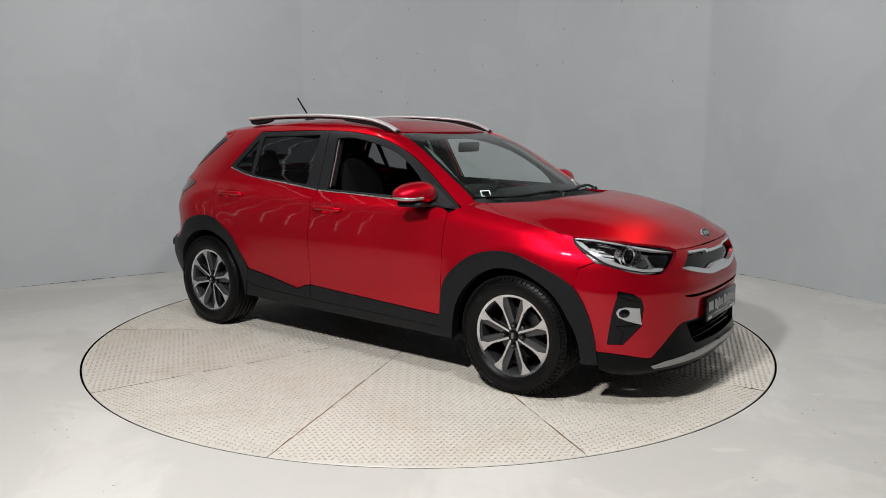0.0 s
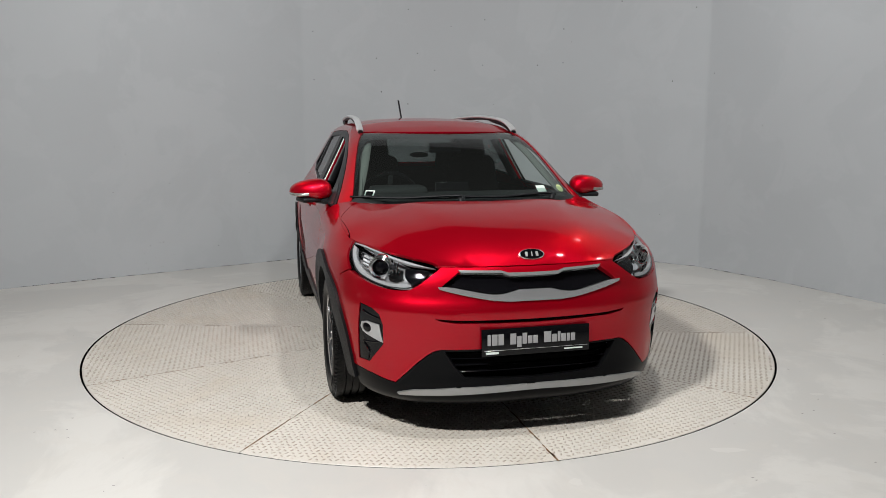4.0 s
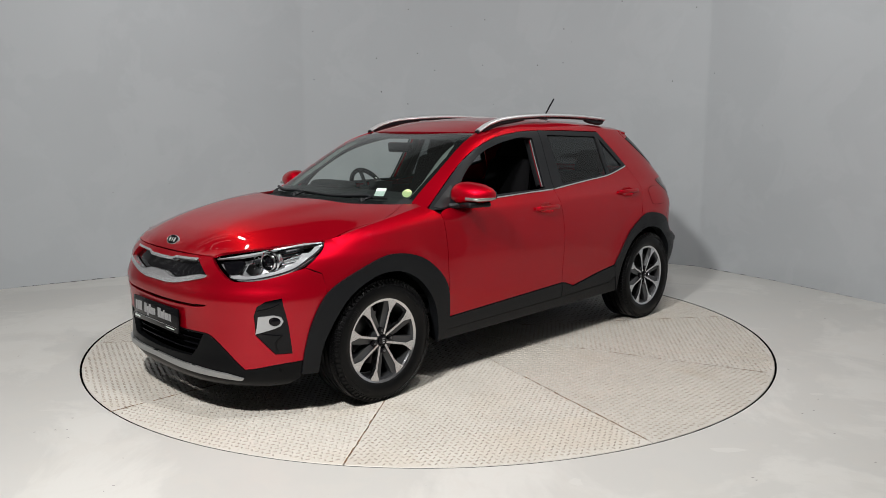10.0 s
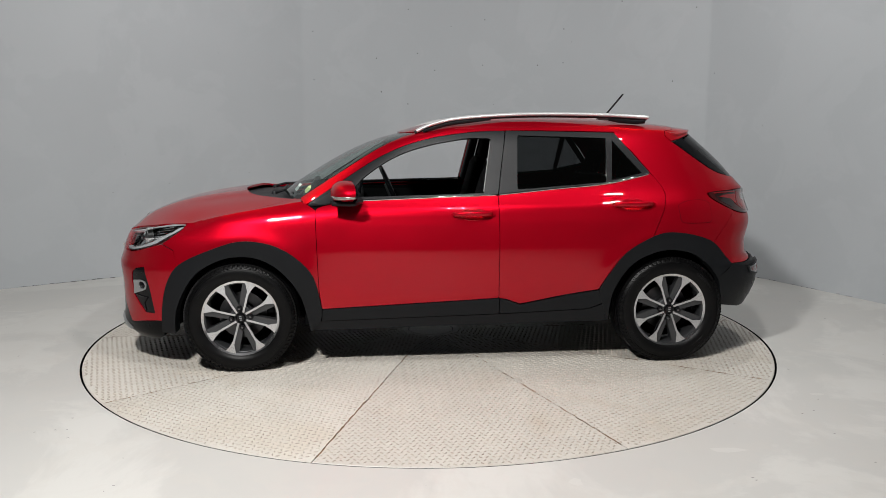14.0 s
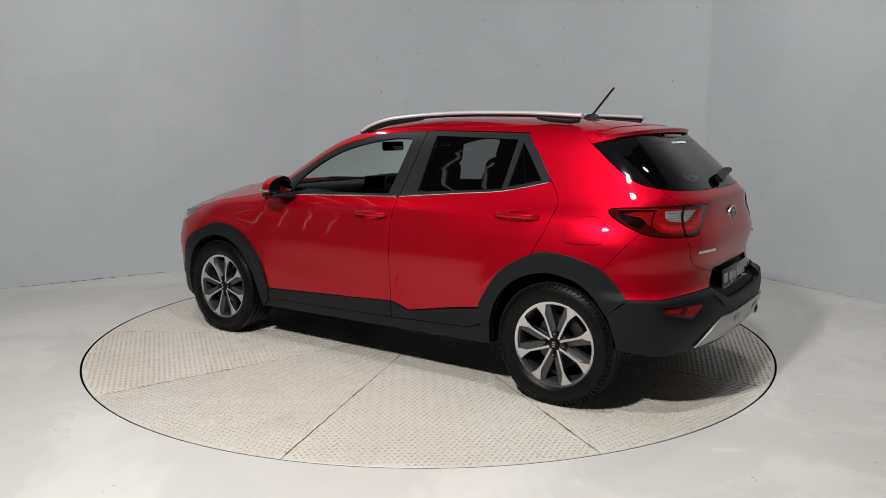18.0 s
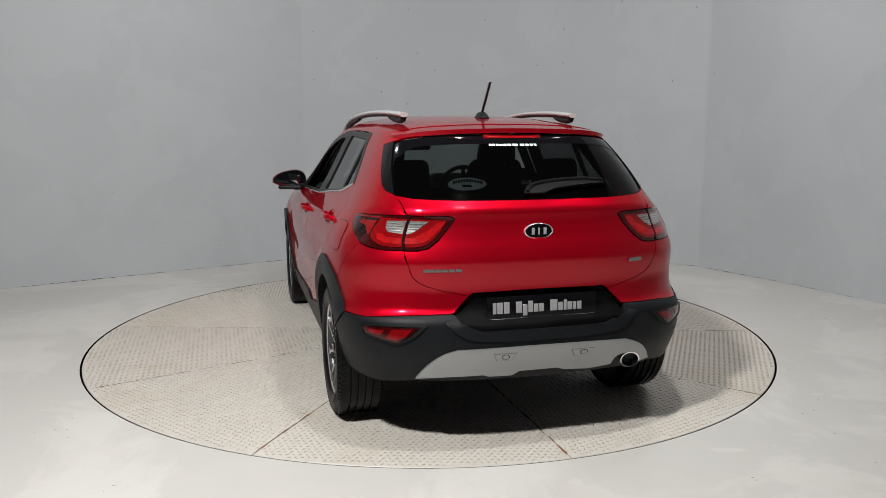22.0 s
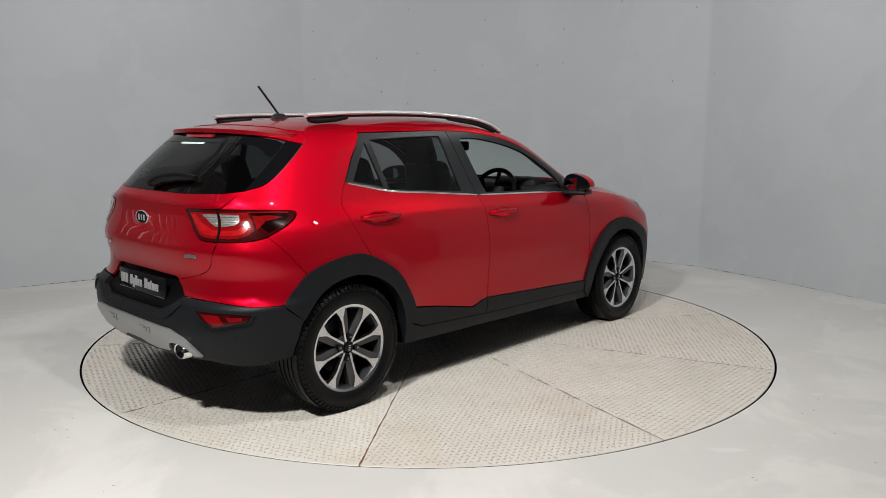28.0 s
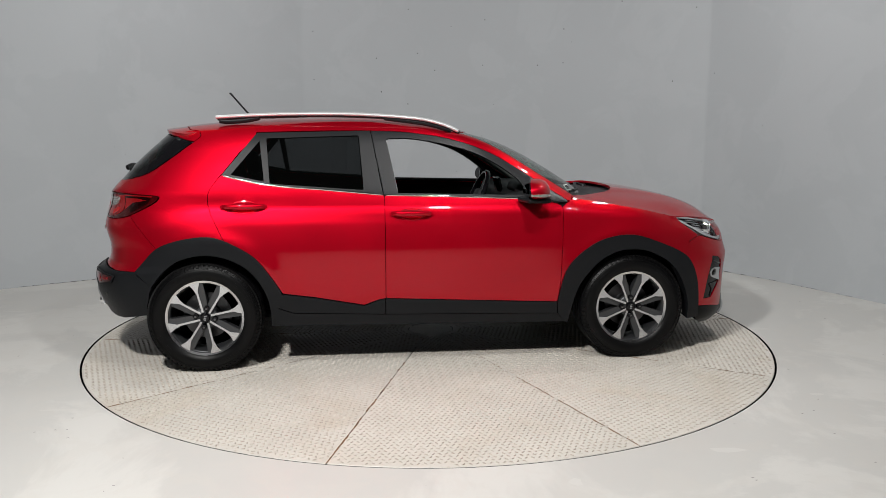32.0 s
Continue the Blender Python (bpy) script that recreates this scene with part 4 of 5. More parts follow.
top_half = [(x, seam_y(x) + 0.0035) for x in cols] + [(0.975, 0.655), (0.93, 0.700)] + [(x, half_width(x, HOOD_EDGE(x)) - 0.0002) for x in (0.93, 0.97) + tuple(reversed(cols))]
for s in (1, -1):
    panel("fender_top", [(x, s * y) for x, y in top_half], lambda x, y: Vector((x, y, hood_z(x, y))), RED, car, step=0.025, depth=0.008)
roof_half = [(0.345, 0.0), (0.335, 0.2), (0.30, 0.37), (0.235, 0.475), (0.12, eave_y(0.12))] + [(x, eave_y(x)) for x in (0.0, -0.12, -0.3, -0.5, -0.7, -0.85, -0.98, -1.06, -1.14, -1.22, -1.30, -1.325)] + [(-1.39, 0.49), (-1.445, 0.30), (-1.46, 0.0)]
panel("roof", roof_half + [(x, -y) for x, y in reversed(roof_half) if y > 0], lambda x, y: Vector((x, y, roof_z(x, y))), RED, car)
ws = both([(0, 1.02), (25, 1.02), (45, 1.015), (57.2, 1.01)] + [(GLASS_EDGE(z) + 0.2, z) for z in (1.05, 1.1, 1.17, 1.23, 1.284, 1.33, 1.365, 1.392)] + [(30, 1.396), (0, 1.398)])
panel("windscreen", ws, end_sheet("screen"), CLEAR, car, "clear windscreen glass", scale=(0.012, 1), depth=0.004, lift=-0.004)
band = both([(0, 1.362), (30, 1.360), (50, 1.352), (57, 1.32), (59.5, 1.26), (57, 1.15), (54, 1.05), (53, 1.015), (57.0, 1.005)] + [(GLASS_EDGE(z) - 0.1, z) for z in (1.05, 1.1, 1.17, 1.23, 1.284, 1.33, 1.365)] + [(57, 1.390), (30, 1.394), (0, 1.396)])
panel("screen_border", band, end_sheet("screen"), GLOSS, car, "black glass border", scale=(0.012, 1), depth=0.0, lift=-0.010)
cw = [(1.38, 0.0), (1.345, 0.27), (1.29, 0.44), (1.14, 0.575), (1.0, 0.665), (0.86, 0.735), (0.86, 0.66), (0.95, 0.5), (1.02, 0.25), (1.04, 0.0)]
panel("cowl", cw + [(x, -y) for x, y in reversed(cw) if y > 0], lambda x, y: Vector((x, y, 0.998 - 0.03 * y * y + 0.20 * max(1.1 - x - 0.25 * y * y, 0))), PLASTIC, car)
for s in (1, -1):
    part("pillar_trim", tube([wrap_end(radians(s * 57), z, "screen") + Vector((-0.05, -s * 0.03, -0.01)) for z in (1.04, 1.17, 1.28, 1.37)], 0.028, 0.016), PALE_TRIM, car, "pale grey pillar trim")

# nose
nose = end_sheet("nose")
lamp_l = curve2([(25.2, 0.795), (29, 0.752), (33.5, 0.712), (37, 0.702), (44, 0.705), (52, 0.723), (59, 0.748), (63.6, 0.783), (66.8, 0.84), (68.2, 0.872)], 3)[:-1] + curve2([(68.2, 0.872), (59.6, 0.870), (50, 0.852), (42, 0.835), (34.5, 0.820), (27.5, 0.806), (25.2, 0.795)], 3)[:-1]
grille_half = [(0, 0.762), (4.0, 0.763), (5.8, 0.774), (18.2, 0.779), (24.2, 0.708), (16, 0.682), (8.5, 0.658), (4.5, 0.648), (0, 0.648)]
slot_half = [(0, 0.566), (18, 0.570), (26, 0.578), (24, 0.566), (19, 0.556), (0, 0.548)]
fog_l = rounded([(57.4, 0.622), (61.2, 0.341), (54.7, 0.341), (46.4, 0.440), (45.9, 0.535), (47.6, 0.582), (51.2, 0.608)], 0.012)
red_half = [(0, 0.796), (24.2, 0.799)] + curve2([(24.6, 0.792), (28.5, 0.748), (33.3, 0.708), (37, 0.697), (44.2, 0.700), (52.3, 0.718), (59.6, 0.743), (nose_phi(1.728, 0.756), 0.756)], 3)
red_half += [(nose_phi(1.657, 0.723), 0.723), (nose_phi(1.642, 0.628), 0.628), (nose_phi(1.655, 0.575), 0.575), (nose_phi(1.706, 0.48), 0.48), (nose_phi(1.738, 0.36), 0.36), (nose_phi(1.742, 0.302), 0.302)]
red_half += [(60, 0.297), (53.6, 0.287), (47, 0.272), (43.2, 0.268)] + curve2([(38.4, 0.312), (31, 0.389), (26.8, 0.425), (24, 0.434)], 3) + [(0, 0.434)]
mirror2 = lambda poly: [(-u, v) for u, v in reversed(poly)]
panel("front_bumper", both(red_half), nose, RED, car, holes=[both(grille_half), both(slot_half), fog_l, mirror2(fog_l)], scale=NOSE_S, depth=0.03)
low_half = [(0, 0.432), (24, 0.431), (26.6, 0.422), (30.8, 0.386), (38.2, 0.309), (43.2, 0.264), (47, 0.268), (53.6, 0.283), (60, 0.293), (nose_phi(1.742, 0.298), 0.298), (nose_phi(1.75, 0.205), 0.205), (60, 0.178), (52, 0.170), (30, 0.163), (0, 0.165)]
intake = both([(0, 0.425), (23.0, 0.425), (20.0, 0.351), (17.0, 0.302), (0, 0.292)])
panel("lower_bumper", both(low_half), nose, SATIN, car, "satin black lower bumper", holes=[intake], scale=NOSE_S, depth=0.04)
panel("bumper_strip", rounded(both([(0, 0.264), (20, 0.260), (36, 0.243), (43, 0.222), (42, 0.214), (30, 0.224), (0, 0.238)]), 0.004), nose, SKID, car, "silver bumper strip", scale=NOSE_S, lift=0.012, depth=0.02)
# upper grille: dark mesh with a bright lip above and below
panel("grille_mesh", both([(0, 0.775), (19, 0.785), (25.5, 0.708), (17, 0.67), (0, 0.64)]), nose, GLOSS, car, "gloss black upper grille", scale=NOSE_S, lift=-0.028, depth=0.0)
panel("grille_lip", both([(0, 0.770), (4.5, 0.771), (6.2, 0.781), (18.6, 0.787), (17.4, 0.776), (6.0, 0.771), (4.4, 0.757), (0, 0.756)]), nose, BRIGHT, car, "bright grille surround", scale=NOSE_S, lift=0.006, depth=0.03, step=0.02)
panel("grille_lip", both([(0, 0.698)] + curve2([(2.4, 0.698), (5, 0.684), (8.5, 0.680), (14.8, 0.699), (20, 0.714), (24.5, 0.717)], 3) + [(24.0, 0.706), (16, 0.678), (8.5, 0.653), (4.5, 0.646), (0, 0.646)]), nose, BRIGHT, car, "bright grille surround", scale=NOSE_S, lift=0.008, depth=0.03, step=0.02)
panel("slot_liner", both([(0, 0.58), (18, 0.582), (27, 0.59), (25, 0.555), (0, 0.54)]), nose, DARK, car, scale=NOSE_S, lift=-0.025, depth=0.0)
panel("intake_liner", both([(0, 0.45), (27, 0.45), (22, 0.28), (0, 0.27)]), nose, DARK, car, scale=NOSE_S, lift=-0.06, depth=0.0)
for z in (0.325, 0.355, 0.385, 0.412):
    w = 17 + (z - 0.3) * 45
    part("intake_slat", tube([nose(a, z) - Vector((0.03, 0, 0)) for a in (-w, -w / 2, 0, w / 2, w)], 0.012, 0.004), GLOSS, car)


def front_lamp(s):
    o = lambda q: [(s * u, v) for u, v in q]
    lamp = panel("headlight", o(lamp_l), nose, LENS, car, "clear headlight with chrome reflectors", scale=NOSE_S, lift=0.001, depth=0.006)
    panel("housing", o(lamp_l), nose, LAMP_GREY, lamp, "silver grey housing", scale=NOSE_S, lift=-0.062, depth=0.0)
    panel("brow", o([(26, 0.797), (34.5, 0.817), (42, 0.832), (50, 0.849), (59.6, 0.867), (67.0, 0.869), (62, 0.860), (57, 0.855), (48, 0.838), (36, 0.812)]), nose, GUIDE, lamp, "bright upper trim", scale=NOSE_S, lift=-0.010, depth=0.012, step=0.02)
    low = curve2([(34.4, 0.726), (34.2, 0.714), (37.4, 0.706), (44, 0.7085), (52, 0.7265), (58.8, 0.7515), (62.9, 0.786), (65.8, 0.838), (67.0, 0.866)], 3)
    high = curve2([(63.6, 0.854), (62.0, 0.826), (59.8, 0.796), (56.2, 0.768), (51.0, 0.7445), (44, 0.7275), (40.0, 0.7245), (38.4, 0.730)], 3)
    panel("daytime_strip", o(low + high), nose, GUIDE, lamp, "white light guide", scale=NOSE_S, lift=-0.012, depth=0.016, step=0.02)
    panel("guide_edge", o(low + [(u - 0.5, v + 0.0045) for u, v in reversed(low)]), nose, LAMP_BLACK, lamp, scale=NOSE_S, lift=-0.0105, depth=0.004, step=0.02)
    panel("outer_reflector", o([(49.4, 0.838), (56, 0.852), (61.6, 0.850), (60.0, 0.812), (57.0, 0.785), (52.0, 0.762), (47.4, 0.748), (46.6, 0.770), (47.2, 0.800)]), nose, BOWL, lamp, "rippled chrome reflector", scale=NOSE_S, lift=-0.050, depth=0.02, step=0.015)
    panel("inner_reflector", o([(39.4, 0.812), (44.6, 0.826), (46.4, 0.790), (45.2, 0.748), (41.0, 0.742), (38.6, 0.760)]), nose, CHROME, lamp, "small chrome reflector", scale=NOSE_S, lift=-0.052, depth=0.02, step=0.012)
    for k in range(5):
        z = 0.775 + 0.015 * k
        part("reflector_rib", tube([nose(s * u, z + 0.0022 * (u - 54)) - Vector((0.040, s * 0.010, 0)) for u in (51.6, 55, 58.2)], 0.0032, 0.0032, 6), CHROME, lamp)
    for k in range(3):
        part("reflector_fin", tube([nose(s * (40.4 + 1.5 * k), z) - Vector((0.044, s * 0.012, 0)) for z in (0.762, 0.782, 0.803)], 0.003, 0.003, 6), CHROME, lamp)
    part("bulb_shield", lathe([(0.0001, 0.006), (0.008, 0.005), (0.011, -0.006), (0.011, -0.02)], 20, Matrix.Translation(nose(s * 42.0, 0.782) - Vector((0.040, s * 0.014, 0))) @ pose(0, 0, 0, 0, 90, s * 16)), LAMP_BLACK, lamp, "small dark bulb shield")
    part("projector_bezel", lathe([(0.041, -0.024), (0.044, 0.004), (0.050, 0.010), (0.056, 0.004), (0.058, -0.026)], 40, Matrix.Translation(nose(s * 48.0, 0.783) - Vector((0.036, s * 0.015, 0))) @ pose(0, 0, 0, 0, 90, s * 20)), CHROME, lamp, "chrome projector bezel")
    panel("inner_shade", o([(28.0, 0.793), (35.5, 0.808), (38.0, 0.805), (37.2, 0.760), (35.6, 0.738), (33.2, 0.724), (30.6, 0.748)]), nose, GLOSS, lamp, "gloss black inner mask", scale=NOSE_S, lift=-0.030, depth=0.02, step=0.02)
    c = nose(s * 48.0, 0.783)
    m = Matrix.Translation(c - Vector((0.030, s * 0.014, 0))) @ pose(0, 0, 0, 0, 90, s * 20)
    part("projector_ring", lathe([(0.031, -0.012), (0.0345, 0.010), (0.038, 0.014), (0.042, 0.010), (0.043, -0.02)], 40, m), CHROME, lamp)
    part("projector_lens", lathe([(0.0001, 0.018), (0.015, 0.015), (0.026, 0.007), (0.032, -0.008)], 32, m), GLOSS, lamp)
    fog = panel("fog_lamp", o(fog_l), nose, GLOSS, car, "gloss black fog lamp bezel", scale=NOSE_S, lift=-0.005, depth=0.01)
    c = nose(s * 53.8, 0.509)
    m = Matrix.Translation(c - Vector((0.003, s * 0.003, 0))) @ pose(0, 0, 0, 0, 90, s * 34)
    for a, b, d in (((47.4, 0.560), (52.2, 0.572), (56.2, 0.590)), ((47.4, 0.448), (52.2, 0.440), (57.0, 0.436)), ((55.4, 0.352), (54.4, 0.395), (56.6, 0.430))):
        part("bezel_rib", tube([nose(s * u, z) - Vector((0.004, s * 0.003, 0)) for u, z in (a, b, d)], 0.006, 0.004, 8), GLOSS, fog)
    part("fog_lens", lathe([(0.0001, 0.006), (0.016, 0.004), (0.026, -0.006)], 28, m), GLOSS, fog)
    ring = o(rounded([(47.6, 0.532), (53.6, 0.540), (56.6, 0.531), (57.4, 0.509), (56.4, 0.486), (53.8, 0.472), (46.4, 0.446), (46.8, 0.470)], 0.008))
    hole = [(s * (54.0 + 2.3 * math.cos(a)), 0.508 + 0.0225 * math.sin(a)) for a in [2 * math.pi * k / 20 for k in range(20)]]
    panel("fog_ring", ring, nose, FOG_RING, fog, "silver fog lamp surround", holes=[hole], scale=NOSE_S, lift=0.001, depth=0.01, step=0.015)


front_lamp(1)
front_lamp(-1)


def licence(x, z, tilt, face):
    """A dark dealer's plate whose lettering is left as bars."""
    m = pose(x, 0, z, 0, 0, 0) @ pose(0, 0, 0, 0, tilt, 0)
    p = part("licence_plate", box(0.012, 0.52, 0.125, m, 0.004), GLOSS, car, "dark dealer plate in a black holder")
    # bars of the letters' widths and heights: (width, top, foot)
    y = -0.233
    words = (((0.016, 1, 0), (0.026, 1, 0), (0.026, 1, 0)), ((0.028, 1, 0), (0.021, 0.72, -0.28), (0.022, 1, 0), (0.021, 0.72, 0), (0.022, 0.72, 0)),
             ((0.034, 1, 0), (0.023, 0.72, 0), (0.013, 0.92, 0), (0.023, 0.72, 0), (0.015, 0.72, 0), (0.021, 0.72, 0)))
    for word in words:
        for w, top, low in word:
            h = 0.050 * (top - low)
            part("print_bar", box(0.002, w, h, m @ Matrix.Translation((face * 0.0065, (y + w / 2) * face, -0.012 + 0.050 * (top + low) / 2)), 0.0005, 1), PRINT, p, "pale grey lettering bar")
            y += w + 0.0045
        y += 0.026
    part("print_bar", box(0.0016, 0.085, 0.005, m @ Matrix.Translation((face * 0.0065, 0.0, -0.033)), 0.0004, 1), TRIM, p, "small dark grey lettering bar")
    part("print_bar", box(0.002, 0.06, 0.010, m @ Matrix.Translation((face * 0.0075, -0.21 * face, -0.047)), 0.0005, 1), PAPER, p, "white lettering bar")
    part("print_bar", box(0.002, 0.09, 0.006, m @ Matrix.Translation((face * 0.0075, 0.18 * face, -0.047)), 0.0005, 1), PAPER, p, "white lettering bar")
    part("lower_rim", box(0.004, 0.50, 0.003, m @ Matrix.Translation((face * 0.007, 0, -0.035)), 0.001, 1), CHROME, p)


licence(2.125, 0.466, -2, 1)


def emblem(c, normal_tilt, w, h, parent):
    m = Matrix.Translation(c) @ pose(0, 0, 0, 0, normal_tilt, 0)
    b = part("emblem", lathe([(0.0001, 0.003), (0.90, 0.003), (0.94, 0.006), (1.0, 0.004), (1.02, -0.004)], 40, m @ Matrix.Diagonal((h, w, 1, 1))), BRIGHT, parent, "oval chrome emblem")
    part("emblem_field", lathe([(0.0001, 0.0045), (0.90, 0.0045)], 40, m @ Matrix.Diagonal((h, w, 1, 1))), GLOSS, b)
    for k, t in ((-0.42, 0.20), (0.0, 0.09), (0.40, 0.20)):
        part("emblem_bar", box(h * 0.85, w * t, 0.003, m @ Matrix.Translation((0, k * w, 0.006)), 0.001, 1), PRINT, b)


emblem(Vector((2.014, 0.012, 0.843)), 58, 0.062, 0.027, hood)

# tail
tail = end_sheet("tail")
rg_half = [(0, 1.108), (25, 1.110), (45, 1.117), (55.6, 1.128)] + curve2([(57.5, 1.15), (61.5, 1.21), (64.5, 1.275), (66, 1.345)]) + [(60, 1.364), (46, 1.378), (25, 1.386), (0, 1.389)]
fin_half = [(56.2, 1.129)] + curve2([(57.2, 1.130), (63.6, 1.146), (69.2, 1.183), (74.2, 1.267), (76.0, 1.335)]) + [(70, 1.349), (66.4, 1.356)] + curve2([(66.4, 1.345), (64.9, 1.275), (61.9, 1.21), (57.9, 1.15)])
gate_half = [(0, 1.104), (25, 1.106), (45, 1.113), (56, 1.124), (51.4, 1.098), (46.0, 1.048), (35, 1.046), (28.0, 1.046), (25.6, 1.041), (24.5, 1.032), (25.9, 0.987), (28.5, 0.938), (32, 0.905), (36, 0.896), (41.4, 0.895), (38.6, 0.83), (36.6, 0.787), (33.2, 0.755), (27.8, 0.731), (17, 0.697), (15.7, 0.710), (0, 0.714)]
gate = panel("tailgate", both(gate_half), tail, RED, car, "red tailgate", scale=TAIL_S, flip=True)
panel("rear_glass", both(rg_half), tail, REAR_TINT, gate, "dark tinted rear window", scale=TAIL_S, depth=0.004, lift=-0.004, flip=True)
for s in (1, -1):
    panel("glass_fin", [(s * u, v) for u, v in fin_half], tail, GLOSS, gate, "gloss black window fin", scale=TAIL_S, lift=0.003, depth=0.012, step=0.025, flip=True)
# black band across the top of the rear glass, deeper at the sides
header = both([(0, 1.350), (25, 1.348), (42, 1.340)] + curve2([(48, 1.334), (55, 1.316), (58, 1.296), (61.5, 1.284)], 3) + [(64.2, 1.283), (65.6, 1.344), (60, 1.362), (46, 1.376), (25, 1.384), (0, 1.387)])
panel("glass_header", header, tail, GLOSS, gate, "black band along the top of the rear window", scale=TAIL_S, lift=-0.0025, depth=0.0, step=0.03, flip=True)
sticker = panel("oval_sticker", [(20.6 + 8.1 * math.cos(k * math.pi / 14), 1.181 + 0.027 * math.sin(k * math.pi / 14)) for k in range(28)], tail, STICKER, gate, "faded grey oval sticker", scale=TAIL_S, lift=-0.0105, depth=0.0, step=0.02, flip=True)
for k in range(11):
    u, z = 26.4 - k * 1.16, 1.187 + 0.008 * math.sin(math.pi * k / 10)
    panel("letter_bar", [(u, z + 0.007), (u - 0.8, z + 0.007), (u - 0.8, z - 0.006), (u, z - 0.006)], tail, GLOSS, sticker, "dark lettering bar", scale=TAIL_S, lift=-0.0095, depth=0.0, step=0.02, flip=True)
panel("logo_bar", [(22.5, 1.177), (18.6, 1.177), (18.2, 1.168), (22.0, 1.168)], tail, GLOSS, sticker, "dark logo bar", scale=TAIL_S, lift=-0.0095, depth=0.0, step=0.02, flip=True)
for k in range(11):
    u = 8.9 - k * 1.32
    panel("letter_bar", [(u, 1.3485), (u - 1.0, 1.3485), (u - 1.0, 1.339), (u, 1.339)], tail, PAPER, gate, "small white lettering bar on glass", scale=TAIL_S, lift=-0.002, depth=0.0, step=0.02, flip=True)
panel("plate_recess", both([(0, 0.712), (12, 0.711)] + curve2([(15.5, 0.703), (18.5, 0.668), (21.6, 0.622), (20.2, 0.586), (14, 0.555)], 3) + [(0, 0.552)]), tail, RECESS, car, "black plate recess", scale=TAIL_S, lift=-0.02, depth=0.0, flip=True)
licence(-1.955, 0.628, 3, -1)
emblem(Vector((-1.9275, 0.012, 0.972)), -90, 0.068, 0.035, gate)
for k in range(6):
    part("model_letter", box(0.004, 0.027, 0.014, Matrix.Translation(tail(32.0 - k * 2.25, 0.815) + Vector((-0.004, 0, 0))) @ pose(0, 0, 0, 0, 0, -14), 0.001, 1), CHROME, gate, "small chrome letter shape")
part("model_badge", box(0.004, 0.075, 0.018, Matrix.Translation(tail(-27.5, 0.825) + Vector((-0.004, 0, 0))) @ pose(0, 0, 0, 0, 0, 14), 0.001, 1), CHROME, gate, "small chrome badge")
bump_half = [(0, 0.552), (14, 0.553), (20.6, 0.588), (22.3, 0.620), (41, 0.614), (60, 0.600), (tail_phi(-1.663, 0.600), 0.600), (tail_phi(-1.575, 0.522), 0.522), (tail_phi(-1.60, 0.44), 0.44), (tail_phi(-1.62, 0.345), 0.345), (60, 0.318), (50, 0.318), (37.8, 0.335), (0, 0.325)]
panel("rear_bumper", both(bump_half), tail, PLASTIC, car, "grained black rear bumper", scale=TAIL_S, lift=0.006, depth=0.05, flip=True)
def ledge(u, z):
    """The bumper's step below the plate: flares out from its upper edge."""
    k = abs(u)
    top = 0.548 + (0.064 * min(max((k - 12) / 11, 0), 1) ** 1.2)
    p, e = tail(u, z), tail(u, z - 0.002) - tail(u, z)
    q = min(max((top - z) / 0.05, 0), 1)
    n = Vector((p.x + 1.4, p.y * 0.6, 0)).normalized()
    return p + n * (0.0075 + 0.008 * q)


led = curve2([(25.5, 0.597), (23.6, 0.572), (18.6, 0.526), (9, 0.509), (0, 0.507)], 4)
panel("bumper_ledge", both([(0, 0.549), (13, 0.550), (20.8, 0.586), (22.8, 0.606)] + led), ledge, PLASTIC, car, "lit ledge of the black bumper", scale=TAIL_S, depth=0.02, step=0.02, flip=True)
skid = curve2([(37.1, 0.352), (32.5, 0.418), (27.3, 0.462), (22.4, 0.481)]) + [(3.7, 0.484), (-9.1, 0.481)] + curve2([(-21.0, 0.475), (-27.5, 0.446), (-31.5, 0.408), (-34.8, 0.360)]) + [(-30.4, 0.352)]
skid += curve2([(-30.0, 0.362), (-28.4, 0.391), (-24.4, 0.409), (-20.1, 0.409), (-18.0, 0.392), (-17.3, 0.360)]) + [(-9.9, 0.350), (-3.6, 0.358), (-1.7, 0.371), (4.6, 0.371), (6.2, 0.350), (12.5, 0.352), (14.0, 0.362), (25, 0.360)]
plate = panel("skid_plate", skid, tail, SKID, car, "silver rear skid plate", scale=TAIL_S, lift=0.018, depth=0.04, flip=True)
for u, z in ((8.6, 0.447), (-7.2, 0.443)):
    # darker outline painted round each inset for the shade of its embossed edge
    panel("inset_shade", rounded([(u + 3.15, z + 0.0145), (u - 2.95, z + 0.0145), (u - 1.85, z - 0.0165), (u + 2.4, z - 0.0165)], 0.006), tail, INSET_SHADE, plate, scale=TAIL_S, lift=0.0188, depth=0.001, step=0.02, flip=True)
    panel("skid_inset", rounded([(u + 2.9, z + 0.012), (u - 2.7, z + 0.012), (u - 1.7, z - 0.014), (u + 2.2, z - 0.014)], 0.006), tail, SKID, plate, scale=TAIL_S, lift=0.0215, depth=0.004, step=0.02, flip=True)
    panel("sensor", [(u + 1.05 * math.cos(k * math.pi / 10), z + 0.0105 * math.sin(k * math.pi / 10)) for k in range(20)], tail, PILLAR, plate, "round parking sensor ring", scale=TAIL_S, lift=0.0225, depth=0.002, step=0.02, flip=True)
    panel("sensor_face", [(u + 0.85 * math.cos(k * math.pi / 10), z + 0.0085 * math.sin(k * math.pi / 10)) for k in range(20)], tail, SKID, plate, scale=TAIL_S, lift=0.0232, depth=0.002, step=0.02, flip=True)
